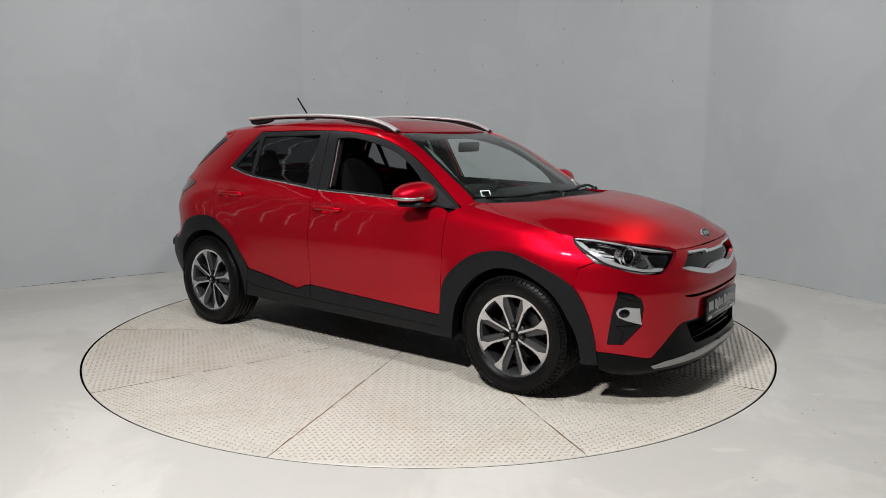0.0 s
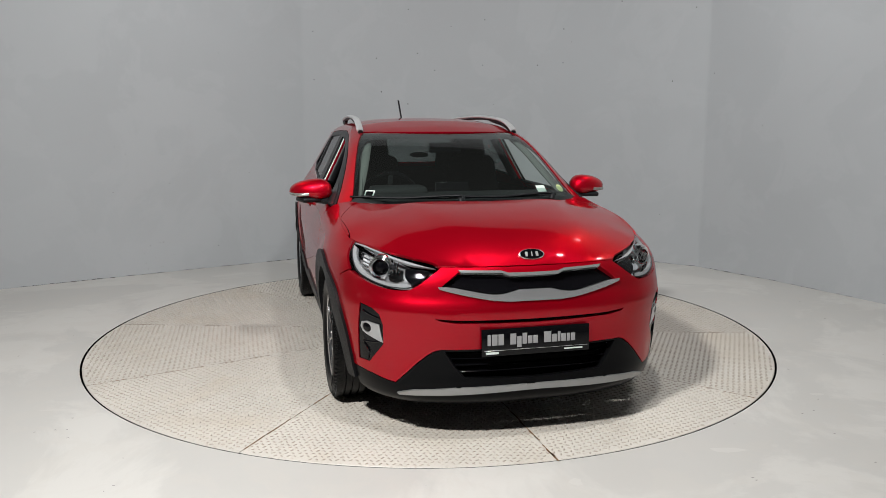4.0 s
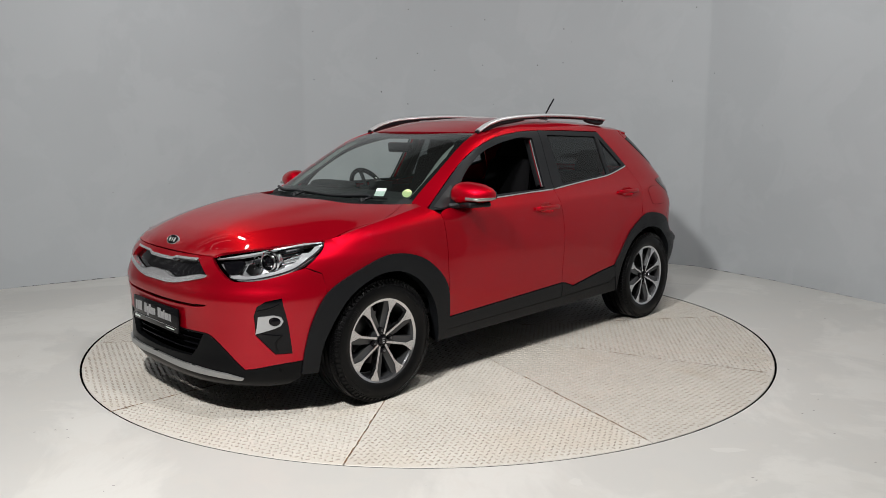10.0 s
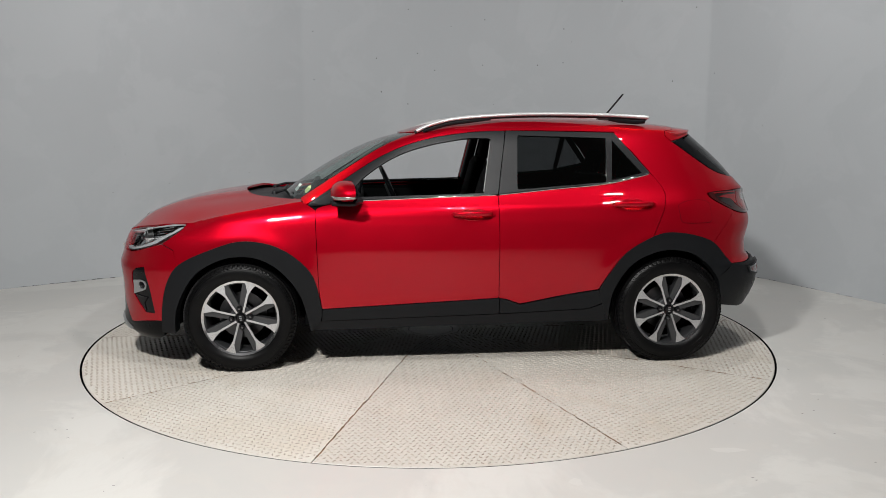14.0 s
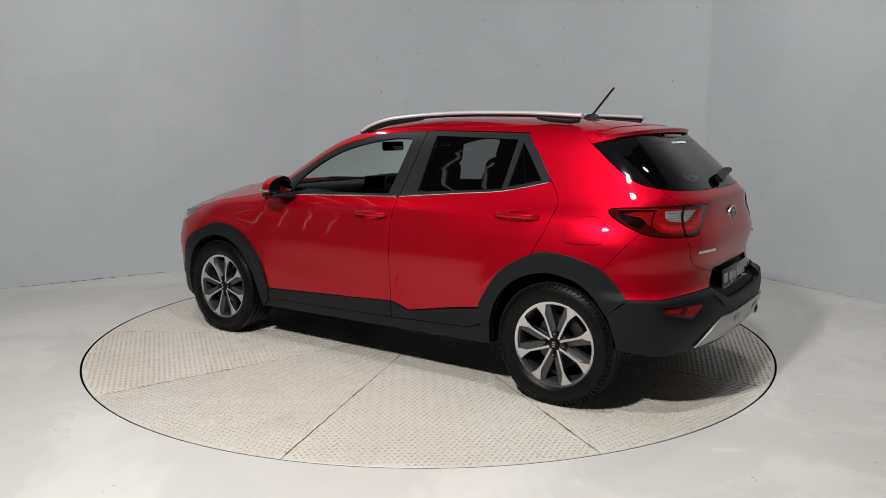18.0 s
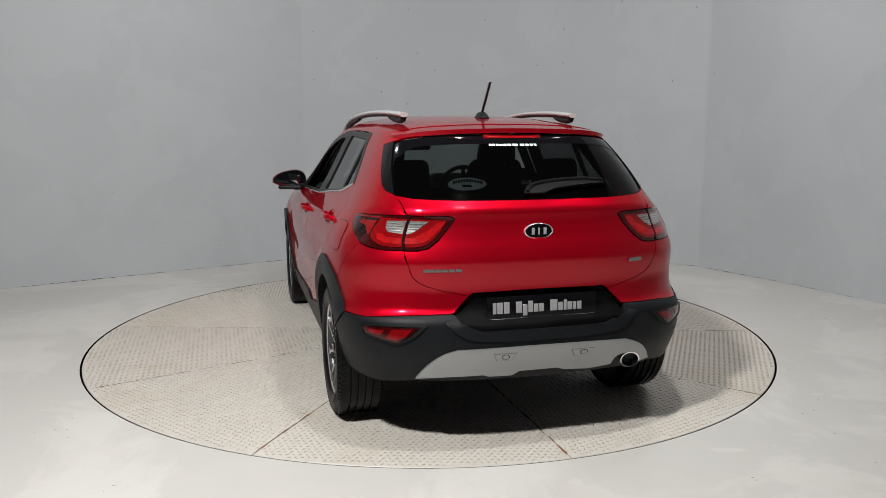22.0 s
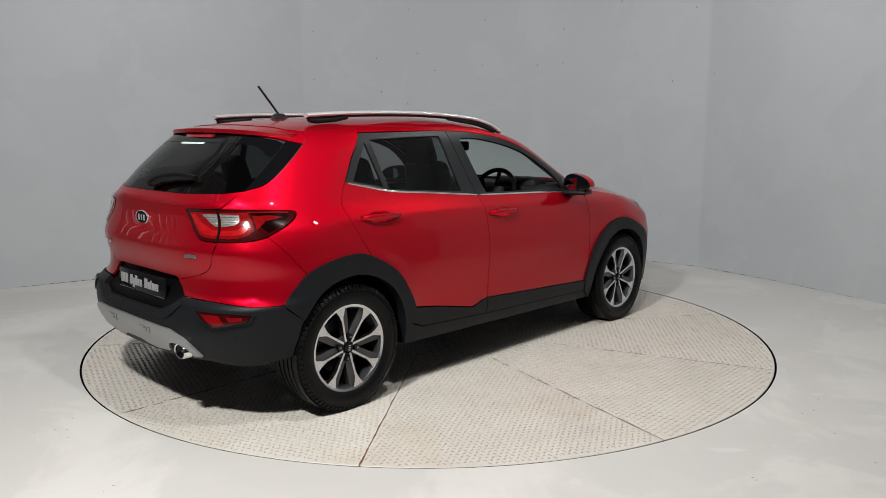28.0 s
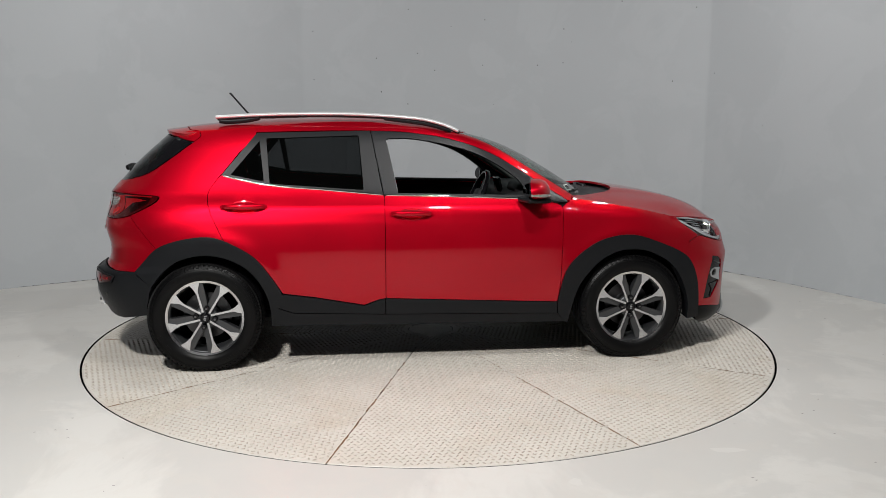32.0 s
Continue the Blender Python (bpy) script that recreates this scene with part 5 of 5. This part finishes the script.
for u, z in ((54.2, 0.460), (-54.2, 0.460)):
    panel("sensor", [(u + 1.0 * math.cos(k * math.pi / 10), z + 0.011 * math.sin(k * math.pi / 10)) for k in range(20)], tail, GLOSS, car, "round black parking sensor", scale=TAIL_S, lift=0.0072, depth=0.002, step=0.02, flip=True)
m = Matrix.Translation((-1.984, -0.428, 0.366)) @ pose(0, 0, 0, 0, -90, 0) @ Matrix.Diagonal((0.86, 1.18, 1, 1))
tip = part("exhaust_tip", lathe([(0.041, -0.16), (0.044, 0.0), (0.042, 0.005), (0.036, 0.003), (0.034, -0.15)], 32, m), CHROME, car, "oval chrome exhaust tip")
part("exhaust_bore", lathe([(0.0001, -0.06), (0.0355, -0.06)], 32, m), DARK, tip)


LAMP_TOP = [(25.0, 1.033), (26, 1.038), (28.2, 1.042), (45, 1.0435), (60, 1.041), (72, 1.036)]
LAMP_RIM = curve2([(72, 1.036), (78, 1.033), (80.4, 1.026), (78.7, 0.996), (73, 0.957), (66, 0.923), (59.5, 0.908), (51, 0.900), (42, 0.900), (36.2, 0.901), (32.4, 0.910), (29.0, 0.941), (26.4, 0.988)], 3)


def rear_lamp(s):
    o = lambda q: [(s * u, v) for u, v in q]
    lamp = panel("tail_light", o(LAMP_TOP[:-1] + LAMP_RIM), tail, DARK_LENS, car, "red tail light with clear insert and dark rim", scale=TAIL_S, lift=0.003, depth=0.03, flip=True)
    # red glass inside the dark rim, split at the tailgate's edge
    inner = [(27.6, 1.028), (43.4, 1.031)] + [(41.2, 0.912)] + curve2([(41.2, 0.912), (36.6, 0.914), (33.4, 0.922), (30.4, 0.950), (28.4, 0.990)], 3)
    outer = [(44.8, 1.031), (59.5, 1.031), (60.2, 0.985), (60.0, 0.950)] + curve2([(60.0, 0.950), (57.0, 0.930), (51, 0.914), (42.6, 0.912)], 3)
    for poly in (inner, outer):
        panel("red_glass", o(poly), tail, DEEP_LENS, lamp, "deep red lamp glass", scale=TAIL_S, lift=0.0048, depth=0.003, step=0.02, flip=True)
    band = [(27.8, 1.021), (31.0, 1.020), (33.2, 0.984), (38.6, 0.951), (42.2, 0.948), (41.6, 0.925), (36.6, 0.926), (33.6, 0.934), (31.2, 0.955), (29.2, 0.990)]
    panel("light_band", o(rounded(band, 0.004)), tail, RED_LENS, lamp, "bright red light band", scale=TAIL_S, lift=0.0062, depth=0.002, step=0.02, flip=True)
    band = [(43.6, 0.948), (51, 0.951), (54.4, 0.966), (57.4, 0.962), (55, 0.938), (51, 0.926), (43.0, 0.925)]
    panel("light_band", o(rounded(band, 0.004)), tail, RED_LENS, lamp, "bright red light band", scale=TAIL_S, lift=0.0062, depth=0.002, step=0.02, flip=True)
    for poly, n in (([(34.8, 1.022), (43.2, 1.023), (42.2, 0.966), (40.6, 0.967), (38.0, 0.984)], 4), ([(44.8, 1.023), (54.8, 1.020), (53.6, 0.988), (51.0, 0.972), (43.9, 0.966)], 4)):
        cl = panel("clear_insert", o(poly), tail, WHITE_LENS, lamp, "clear ribbed lamp insert", scale=TAIL_S, lift=0.0060, depth=0.004, step=0.02, flip=True)
        us = [u for u, v in poly]
        for k in range(n):
            z = 1.012 - 0.011 * k
            u0, u1 = (min(us) + 0.9 + 1.0 * k, max(us) - 0.9 - 0.15 * k) if min(us) < 40 else (min(us) + 1.3, max(us) - 0.9 - 0.7 * k)
            panel("rib", o([(u0, z + 0.0018), (u1, z + 0.0018), (u1, z - 0.0018), (u0, z - 0.0018)]), tail, BRIGHT, cl, scale=TAIL_S, lift=0.0085, depth=0.003, step=0.03, flip=True)
    panel("side_lens", o([(61.5, 1.026), (72, 1.024), (77.0, 1.018)] + curve2([(77.0, 1.018), (75.0, 0.985), (70.0, 0.955), (66.2, 0.938)], 3) + [(63.5, 0.968)]), tail, SMOKED_LENS, lamp, "smoked black side lens", scale=TAIL_S, lift=0.0046, depth=0.003, step=0.02, flip=True)
    panel("red_cell", o(rounded([(60.9, 1.016), (70, 1.014), (75.0, 1.004), (71.0, 0.997), (66.5, 0.990), (64.0, 0.972), (61.2, 0.950)], 0.004)), tail, DEEP_LENS, lamp, "deep red lamp cell", scale=TAIL_S, lift=0.0058, depth=0.002, step=0.02, flip=True)
    panel("red_edge", o([(59.5, 1.034), (72, 1.031), (78.0, 1.027), (77.6, 1.021), (72, 1.025), (59.5, 1.028)]), tail, DEEP_LENS, lamp, "thin red upper edge", scale=TAIL_S, lift=0.0060, depth=0.002, step=0.02, flip=True)
    panel("seam_line", o([(43.7, 1.043), (44.5, 1.043), (42.0, 0.901), (41.2, 0.901)]), tail, DARK, lamp, scale=TAIL_S, lift=0.0068, depth=0.002, step=0.03, flip=True)
    refl = panel("reflector", o(rounded([(61.0, 0.568), (48, 0.576), (35.0, 0.578), (38.8, 0.542), (44.2, 0.510), (52, 0.524), (59.5, 0.540)], 0.006)), tail, DARK_LENS, car, "dark red bumper reflector", scale=TAIL_S, lift=0.012, depth=0.01, flip=True)
    panel("facet", o([(46, 0.567), (37.5, 0.570), (40.2, 0.541), (44.4, 0.520), (49.0, 0.529)]), tail, DEEP_LENS, refl, "bright red facet", scale=TAIL_S, lift=0.0135, depth=0.002, step=0.02, flip=True)
    panel("smoked_facet", o([(57.5, 0.560), (49.5, 0.562), (51.5, 0.540), (57, 0.545)]), tail, DEEP_LENS, refl, "red facet", scale=TAIL_S, lift=0.0135, depth=0.002, step=0.02, flip=True)
    panel("reflector_surround", o(rounded([(63, 0.573), (48, 0.583), (32.0, 0.584), (37.5, 0.532), (44.2, 0.502), (52, 0.516), (61.0, 0.532)], 0.006)), tail, PLASTIC, car, "black recessed surround", holes=[o([(61.4, 0.570), (48, 0.578), (34.4, 0.580), (38.5, 0.540), (44.2, 0.507), (52, 0.521), (60.0, 0.538)])], scale=TAIL_S, lift=0.015, depth=0.012, step=0.02, flip=True)


rear_lamp(1)
rear_lamp(-1)
# spoiler
sp = [(-1.464, 0.0), (-1.449, 0.30), (-1.394, 0.493), (-1.325, eave_y(-1.325) - 0.001)] + [(p.x, p.y) for p in smooth_path([(-1.325, eave_y(-1.325), 0), (-1.392, 0.558, 0), (-1.445, 0.530, 0), (-1.505, 0.470, 0), (-1.562, 0.34, 0), (-1.590, 0.17, 0), (-1.597, 0.0, 0)], 3)][1:]
spoiler = panel("spoiler", sp + [(x, -y) for x, y in reversed(sp) if y > 0], lambda x, y: Vector((x, y, roof_z(x, y) - 0.003)), RED, gate, "red roof spoiler", depth=0.022)
under = [(x + 0.004, y * 0.992) for x, y in sp]
panel("spoiler_underside", under + [(x, -y) for x, y in reversed(under) if y > 0], lambda x, y: Vector((x, y, roof_z(x, y) - 0.021)), GLOSS, gate, "black underside of the spoiler", depth=0.0)
stop = part("brake_light", box(0.03, 0.29, 0.024, Matrix.Translation((-1.574, 0.014, 1.376)) @ pose(0, 0, 0, 0, 20, 0), 0.006), DEEP_LENS, gate, "dark red high brake light")
part("lens_bar", box(0.006, 0.25, 0.010, Matrix.Translation((-1.5885, 0.014, 1.377)) @ pose(0, 0, 0, 0, 20, 0), 0.002), RED_LENS, stop)
wiper = part("rear_wiper", tube([tail(u, z) + Vector((-0.022, 0, 0.01)) for u, z in ((1.5, 1.130), (0, 1.160), (-6, 1.176), (-15, 1.180), (-24.5, 1.172))], 0.009, 0.011), RUBBER, gate, "black rear wiper")
panel("arm_cover", [(2.4, 1.128), (1.2, 1.160), (-5, 1.182), (-14, 1.187), (-25.0, 1.177), (-24.5, 1.166), (-13, 1.160), (-4, 1.146), (-1, 1.128)], lambda u, z: tail(u, z) + Vector((-0.026, 0, 0.008)), RUBBER, wiper, "black wiper arm cover", scale=TAIL_S, depth=0.016, step=0.03, flip=True)
part("wiper_blade", tube([tail(u, z) + Vector((-0.010, 0, 0.002)) for u, z in ((-2, 1.160), (-12, 1.170), (-25.5, 1.166))], 0.005, 0.007), RUBBER, wiper)
# antenna
ant = part("antenna", lathe([(0.0001, 0.03), (0.02, 0.028), (0.032, 0.012), (0.038, 0.0)], 24, Matrix.Translation((-1.09, 0, roof_z(-1.09, 0))) @ Matrix.Diagonal((1.5, 1, 1, 1))), PLASTIC, car, "black roof antenna")
foot_, top_ = Vector((-1.09, 0, roof_z(-1.09, 0) + 0.02)), Vector((-1.222, 0, 1.652))
mast = part("mast", tube([foot_, foot_.lerp(top_, 0.5), top_], 0.0062, n=2), PLASTIC, ant)
part("mast_winding", tube([foot_.lerp(top_, k / 96) + Vector((0.006 * math.cos(k * 0.9), 0.007 * math.sin(k * 0.9), 0)) for k in range(97)], 0.0022, seg=6, smooth=False), PLASTIC, mast)
# front wipers
for ys in ((-0.10, -0.42, -0.62), (0.47, 0.18, -0.06)):
    pts = [Vector((SCREEN(1.035) - 0.42 * abs(y) ** 2.4 + 0.02, y, z)) for y, z in zip(ys, (1.030, 1.028, 1.034))]
    arm = part("wiper", tube([pts[0] + Vector((0.10, 0, -0.01)), pts[0] + Vector((0.03, 0, 0.012)), pts[1], pts[2]], 0.009, 0.008), PLASTIC, car, "black windscreen wiper")
    part("wiper_blade", tube([p + Vector((-0.016, 0, -0.004)) for p in (pts[0].lerp(pts[1], -0.25), pts[1], pts[2].lerp(pts[1], -0.35))], 0.004, 0.006), RUBBER, arm)
    part("pivot_cap", lathe([(0.0001, 0.018), (0.016, 0.016), (0.022, 0.0)], 20, Matrix.Translation(pts[0] + Vector((0.09, 0, -0.012)))), PLASTIC, arm)


# ---- wheels ----
def wheel_mesh(root, s):
    """A wheel about the y axis at the origin, face towards s."""
    R = pose(0, 0, 0, -90 * s, 0, 0)          # lathe z -> outward y
    W = 0.205
    tyre = [(0.222, -W / 2 + 0.012), (0.236, -W / 2 - 0.004), (0.262, -W / 2 - 0.010), (0.292, -W / 2 - 0.006), (0.314, -W / 2 + 0.010), (0.3245, -W / 2 + 0.030)]
    groove = []
    for c in (-0.052, -0.018, 0.018, 0.052):
        groove += [(0.3275, c - 0.006), (0.319, c - 0.004), (0.319, c + 0.004), (0.3275, c + 0.006)]
    tyre = tyre + groove + [(r, -h) for r, h in reversed(tyre)]
    part("tyre", lathe(tyre, 96, R), RUBBER, root, "black road tyre")
    for z in (-0.078, 0.078):
        blocks = bmesh.new()
        for i in range(100):
            b = box(0.010, 0.0172, 0.034, Matrix.Rotation(2 * math.pi * i / 100, 4, "Z") @ Matrix.Translation((0.3212, 0, z)) @ pose(0, 0, 0, 18 if z > 0 else -18, 0, 0))
            me = bpy.data.meshes.new("tmp")
            b.to_mesh(me)
            b.free()
            blocks.from_mesh(me)
            bpy.data.meshes.remove(me)
        bmesh.ops.transform(blocks, matrix=R, verts=blocks.verts)
        tagged(part("tread", blocks, RUBBER, root, smooth=False), kind="stuff")
    lugs, verts, faces = 72, [], []
    for i in range(lugs):
        a = 2 * math.pi * i / lugs
        u, v = Vector((math.cos(a), math.sin(a), 0)), Vector((-math.sin(a), math.cos(a), 0))
        k = len(verts)
        for r, z, w in ((0.3005, 0.1075, 0.0062), (0.3135, 0.0975, 0.0085), (0.3235, 0.0800, 0.0095)):
            for e, o in ((-w, -0.002), (-w * 0.8, 0.0022), (w * 0.8, 0.0022), (w, -0.002)):
                verts.append(tuple(u * (r + o * 0.6) + v * e + Vector((0, 0, z + o))))
        for b in (k, k + 4):
            faces += [(b + q, b + q + 1, b + q + 5, b + q + 4) for q in range(3)]
        faces += [(k, k + 1, k + 2, k + 3), (k + 11, k + 10, k + 9, k + 8)]
    me = bpy.data.meshes.new("shoulder_tread")
    me.from_pydata([tuple(R @ Vector(p)) for p in verts], [], faces)
    tagged(link_mesh("shoulder_tread", me, RUBBER, root, "raised shoulder tread lugs"), kind="stuff")
    part("sidewall_ring", lathe([(0.2935, 0.1085), (0.2955, 0.1115), (0.2985, 0.1100), (0.2995, 0.1065)], 96, R), RUBBER, root)
    for base, count in ((0.5, 9), (math.pi + 0.5, 9), (2.2, 6), (math.pi + 2.2, 6)):
        for i in range(count):
            a = base + i * 0.062
            part("letter_bar", box(0.020, 0.010, 0.003, R @ Matrix.Rotation(a, 4, "Z") @ Matrix.Translation((0.272, 0, 0.1125)), 0.001, 1), RUBBER, root, "raised sidewall lettering bar", smooth=False)
    rim = part("rim", lathe([(0.205, -0.09), (0.222, -0.10), (0.205, -0.08), (0.195, 0.03), (0.205, 0.075), (0.222, 0.083), (0.2275, 0.088), (0.226, 0.092), (0.2165, 0.091), (0.210, 0.080), (0.20, 0.05)], 72, R), ALLOY_DARK, root, "dark inner rim")
    part("rim_lip", lathe([(0.211, 0.0895), (0.2245, 0.0945), (0.2275, 0.0905)], 72, R), ALLOY, rim, "machined rim lip")
    part("brake_disc", lathe([(0.05, -0.01), (0.14, -0.01), (0.14, 0.0), (0.08, 0.0), (0.075, 0.03), (0.0001, 0.03)], 48, R), DISC, root)
    part("backing", lathe([(0.0001, -0.05), (0.20, -0.05)], 32, R), DARK, root)
    for i in range(8):
        a = 2 * math.pi * (i + 0.5) / 8
        M = R @ Matrix.Rotation(a, 4, "Z")
        # bright face: narrow at the hub, flaring and skewed at the rim
        def spoke(pts, z0, z1, back):
            bm = bmesh.new()
            t = [bm.verts.new((x, y, z0 + (z1 - z0) * (x - 0.04) / 0.18)) for x, y in pts]
            b = [bm.verts.new((x, y * 1.04, v.co.z - back)) for (x, y), v in zip(pts, t)]
            bm.faces.new(t)
            for k in range(len(t)):
                j = (k + 1) % len(t)
                bm.faces.new((t[k], b[k], b[j], t[j]))
            bmesh.ops.transform(bm, matrix=M, verts=bm.verts)
            return bm
        w = 1 if i % 2 else -1
        face = [(0.034, -0.012), (0.145, -0.011), (0.180, -0.021), (0.2145, -0.040), (0.2158, -0.010), (0.2145, 0.024), (0.192, 0.014), (0.165, 0.001), (0.034, 0.000)]
        flank_ = [(0.046, -0.002), (0.165, 0.000), (0.194, 0.013), (0.2135, 0.024), (0.208, 0.040), (0.170, 0.036), (0.110, 0.032), (0.046, 0.024)]
        part("spoke", spoke([(x, y * w) for x, y in face], 0.078, 0.0915, 0.02), ALLOY, rim, "machined alloy spoke face", smooth=False)
        part("spoke_side", spoke([(x, y * w) for x, y in flank_], 0.066, 0.080, 0.045), ALLOY_DARK, rim, smooth=False)
    part("hub", lathe([(0.0001, 0.068), (0.03, 0.067), (0.034, 0.064), (0.06, 0.063), (0.066, 0.058), (0.068, 0.02)], 40, R), ALLOY_DARK, rim)
    part("hub_cap", lathe([(0.0001, 0.090), (0.022, 0.089), (0.027, 0.084), (0.028, 0.076)], 32, R), GLOSS, rim, "black hub cap")
    for k in (-0.011, 0.0, 0.011):
        part("cap_bar", box(0.014, 0.0045, 0.002, R @ Matrix.Translation((0, k, 0.0905))), PRINT, rim)
    for i in range(4):
        part("wheel_nut", lathe([(0.0001, 0.091), (0.0075, 0.090), (0.0098, 0.086), (0.0098, 0.06)], 6, R @ Matrix.Rotation(i * math.pi / 2, 4, "Z") @ Matrix.Translation((0.056, 0, 0))), NUT, rim, "dark steel wheel nut")
        part("nut_pocket", lathe([(0.0001, 0.0865), (0.0145, 0.0865), (0.016, 0.082), (0.016, 0.06)], 24, R @ Matrix.Rotation(i * math.pi / 2, 4, "Z") @ Matrix.Translation((0.056, 0, -0.002))), GLOSS, rim)


def wheel(s):
    w = new("wheel")
    wheel_mesh(w, s)
    return w


for s in (1, -1):
    first = wheel(s)
    first.parent = car
    first.matrix_basis = pose(1.29, s * 0.757, 0.322, 0, 7 if s > 0 else 0, 0)
    second = copy_thing(first, pose(-1.29, s * 0.757, 0.322, 0, -3 if s > 0 else 10, 0))
    second.parent = car

# ---- underbody and cabin ----
def well(x, z):
    """True inside a wheel well."""
    return math.hypot(x - 1.29, z - 0.33) < 0.375 or math.hypot(x + 1.29, z - 0.33) < 0.375


bm = bmesh.new()
xs = [-1.78 + 3.62 * i / 110 for i in range(111)]
zs = [0.26 + 0.72 * i / 26 for i in range(27)]
for s in (1, -1):
    grid = []
    for x in xs:
        col = []
        for z in zs:
            zz = min(z, HOOD_EDGE(x) - 0.03) if x > 0.85 else max(z, 0.38) if x < -1.5 else z
            y = 0.55 if well(x, zz) else max(min(half_width(x, zz) - (0.028 if x < 1.45 else 0.085), 0.80), 0.0)
            col.append(bm.verts.new((x, s * y, zz)))
        grid.append(col)
    for a, b in zip(grid, grid[1:]):
        for i in range(len(zs) - 1):
            bm.faces.new((a[i], b[i], b[i + 1], a[i + 1]))
part("inner_shell", bm, DARK, car, "dark inner body shell", smooth=False)
part("floor_pan", join(box(3.3, 1.12, 0.05, Matrix.Translation((0.05, 0, 0.27)), 0.02), box(1.66, 1.60, 0.04, Matrix.Translation((0.0, 0, 0.285)), 0.01), box(0.28, 0.96, 0.03, Matrix.Translation((1.83, 0, 0.27)), 0.01),
                       box(0.30, 1.30, 0.03, Matrix.Translation((-1.74, 0, 0.44)), 0.01)), DARK, car)
part("engine_cover", box(0.86, 1.30, 0.3, Matrix.Translation((1.42, 0, 0.68)), 0.1), DARK, car)
part("load_floor", box(0.45, 1.2, 0.05, Matrix.Translation((-1.55, 0, 0.95)), 0.02), TRIM, car, "black parcel shelf")
# headliner under the roof
hl = [(0.25, 0.0), (0.2, 0.42), (0.0, 0.50), (-1.2, 0.47), (-1.36, 0.38), (-1.38, 0.0)]
panel("headliner", hl + [(x, -y) for x, y in reversed(hl) if y > 0], lambda x, y: Vector((x, y, roof_z(x, y) - 0.035)), HEADLINER, car, depth=0.01, step=0.08)
dash = part("dashboard", box(0.42, 1.42, 0.26, Matrix.Translation((0.80, 0, 0.90)), 0.08, 4), TRIM, car, "dark grey dashboard")
part("dash_binnacle", box(0.16, 0.36, 0.09, Matrix.Translation((0.70, -0.37, 1.03)), 0.04, 3), TRIM, dash)
part("screen", box(0.02, 0.22, 0.13, Matrix.Translation((0.60, 0, 1.02)) @ pose(0, 0, 0, 0, -12, 0), 0.008), GLOSS, dash)
wheel_rim = part("steering_wheel", lathe([(0.185 + 0.016 * math.cos(a), 0.016 * math.sin(a)) for a in [2 * math.pi * k / 10 for k in range(10)]], 40, pose(0.38, -0.37, 0.965, 0, -66, 0), closed=True), GLOSS, car, "black steering wheel")
part("hub", box(0.13, 0.15, 0.05, pose(0.39, -0.37, 0.965, 0, -66, 0), 0.02), TRIM, wheel_rim)
for a in (0, 120, 240):
    part("spoke", box(0.15, 0.03, 0.015, pose(0.39, -0.37, 0.965, 0, -66, 0) @ Matrix.Rotation(radians(a), 4, "Z") @ Matrix.Translation((0.1, 0, 0)), 0.005), TRIM, wheel_rim)
part("rear_view_mirror", box(0.03, 0.22, 0.065, pose(0.42, 0, 1.295, 0, 5, 0), 0.012), GLOSS, car, "black interior mirror")


def seat(x, y, w, rows, back=-14, drop=0.0):
    st = part("seat", box(0.50, w, 0.16, Matrix.Translation((x, y, 0.62)), 0.06, 3), CLOTH, car, "dark cloth seat")
    part("backrest", box(0.13, w * 0.98, 0.62, pose(x - 0.30, y, 0.92 - drop, 0, back, 0), 0.055, 3, 0.72 if w < 1 else 0.94), CLOTH, st)
    for yy in rows:
        part("headrest", box(0.09, 0.25, 0.18, pose(x - 0.42, yy, 1.29 - drop, 0, back, 0), 0.04, 3, 0.86), CLOTH, st)
        for k in (-0.05, 0.05):
            part("headrest_post", tube([(x - 0.39, yy + k, 1.14 - drop), (x - 0.41, yy + k, 1.23 - drop)], 0.006, n=1), CHROME, st)


seat(0.10, -0.37, 0.50, [-0.37])
seat(0.10, 0.37, 0.50, [0.37])
seat(-0.72, 0.0, 1.24, [-0.42, 0.42], drop=0.12)
# stickers on the windscreen
for name, a, z, mat, r in (("paper_disc", 50.0, 1.056, GREEN_PAPER, 0.028),):
    c = wrap_end(radians(a), z, "screen")
    part("round_sticker", lathe([(0.0001, 0.001), (r, 0.0)], 28, Matrix.Translation(c + Vector((-0.012, -0.006, 0))) @ pose(0, 0, 0, 0, 50, 32)), mat, car, "round yellow-green windscreen sticker")
c = wrap_end(radians(32.5), 1.058, "screen")
part("square_sticker", box(0.055, 0.065, 0.001, Matrix.Translation(c + Vector((-0.012, -0.003, 0))) @ pose(0, 0, 0, 0, 50, 18)), PAPER, car, "pale paper windscreen sticker", smooth=False)

c = wrap_end(radians(-46), 1.048, "screen")
tag = part("corner_sticker", box(0.045, 0.06, 0.001, Matrix.Translation(c + Vector((-0.010, 0.006, 0))) @ pose(0, 0, 0, 0, 50, -36)), PAPER, car, "small black and white windscreen sticker", smooth=False)
part("sticker_field", box(0.03, 0.045, 0.001, Matrix.Translation(c + Vector((-0.0085, 0.0055, 0.001))) @ pose(0, 0, 0, 0, 50, -36)), GLOSS, tag, smooth=False)


# ---- what moves ----
def motions():
    rows = [i * 0.5 for i in range(65)]
    walk(table, [(t, pose(0, 0, 0, 0, 0, heading(t))) for t in rows])
    walk(car, [(t, pose(0, 0, 0, 0, 0, heading(t)) @ pose(CAR_X, CAR_Y, 0)) for t in rows])


motions()
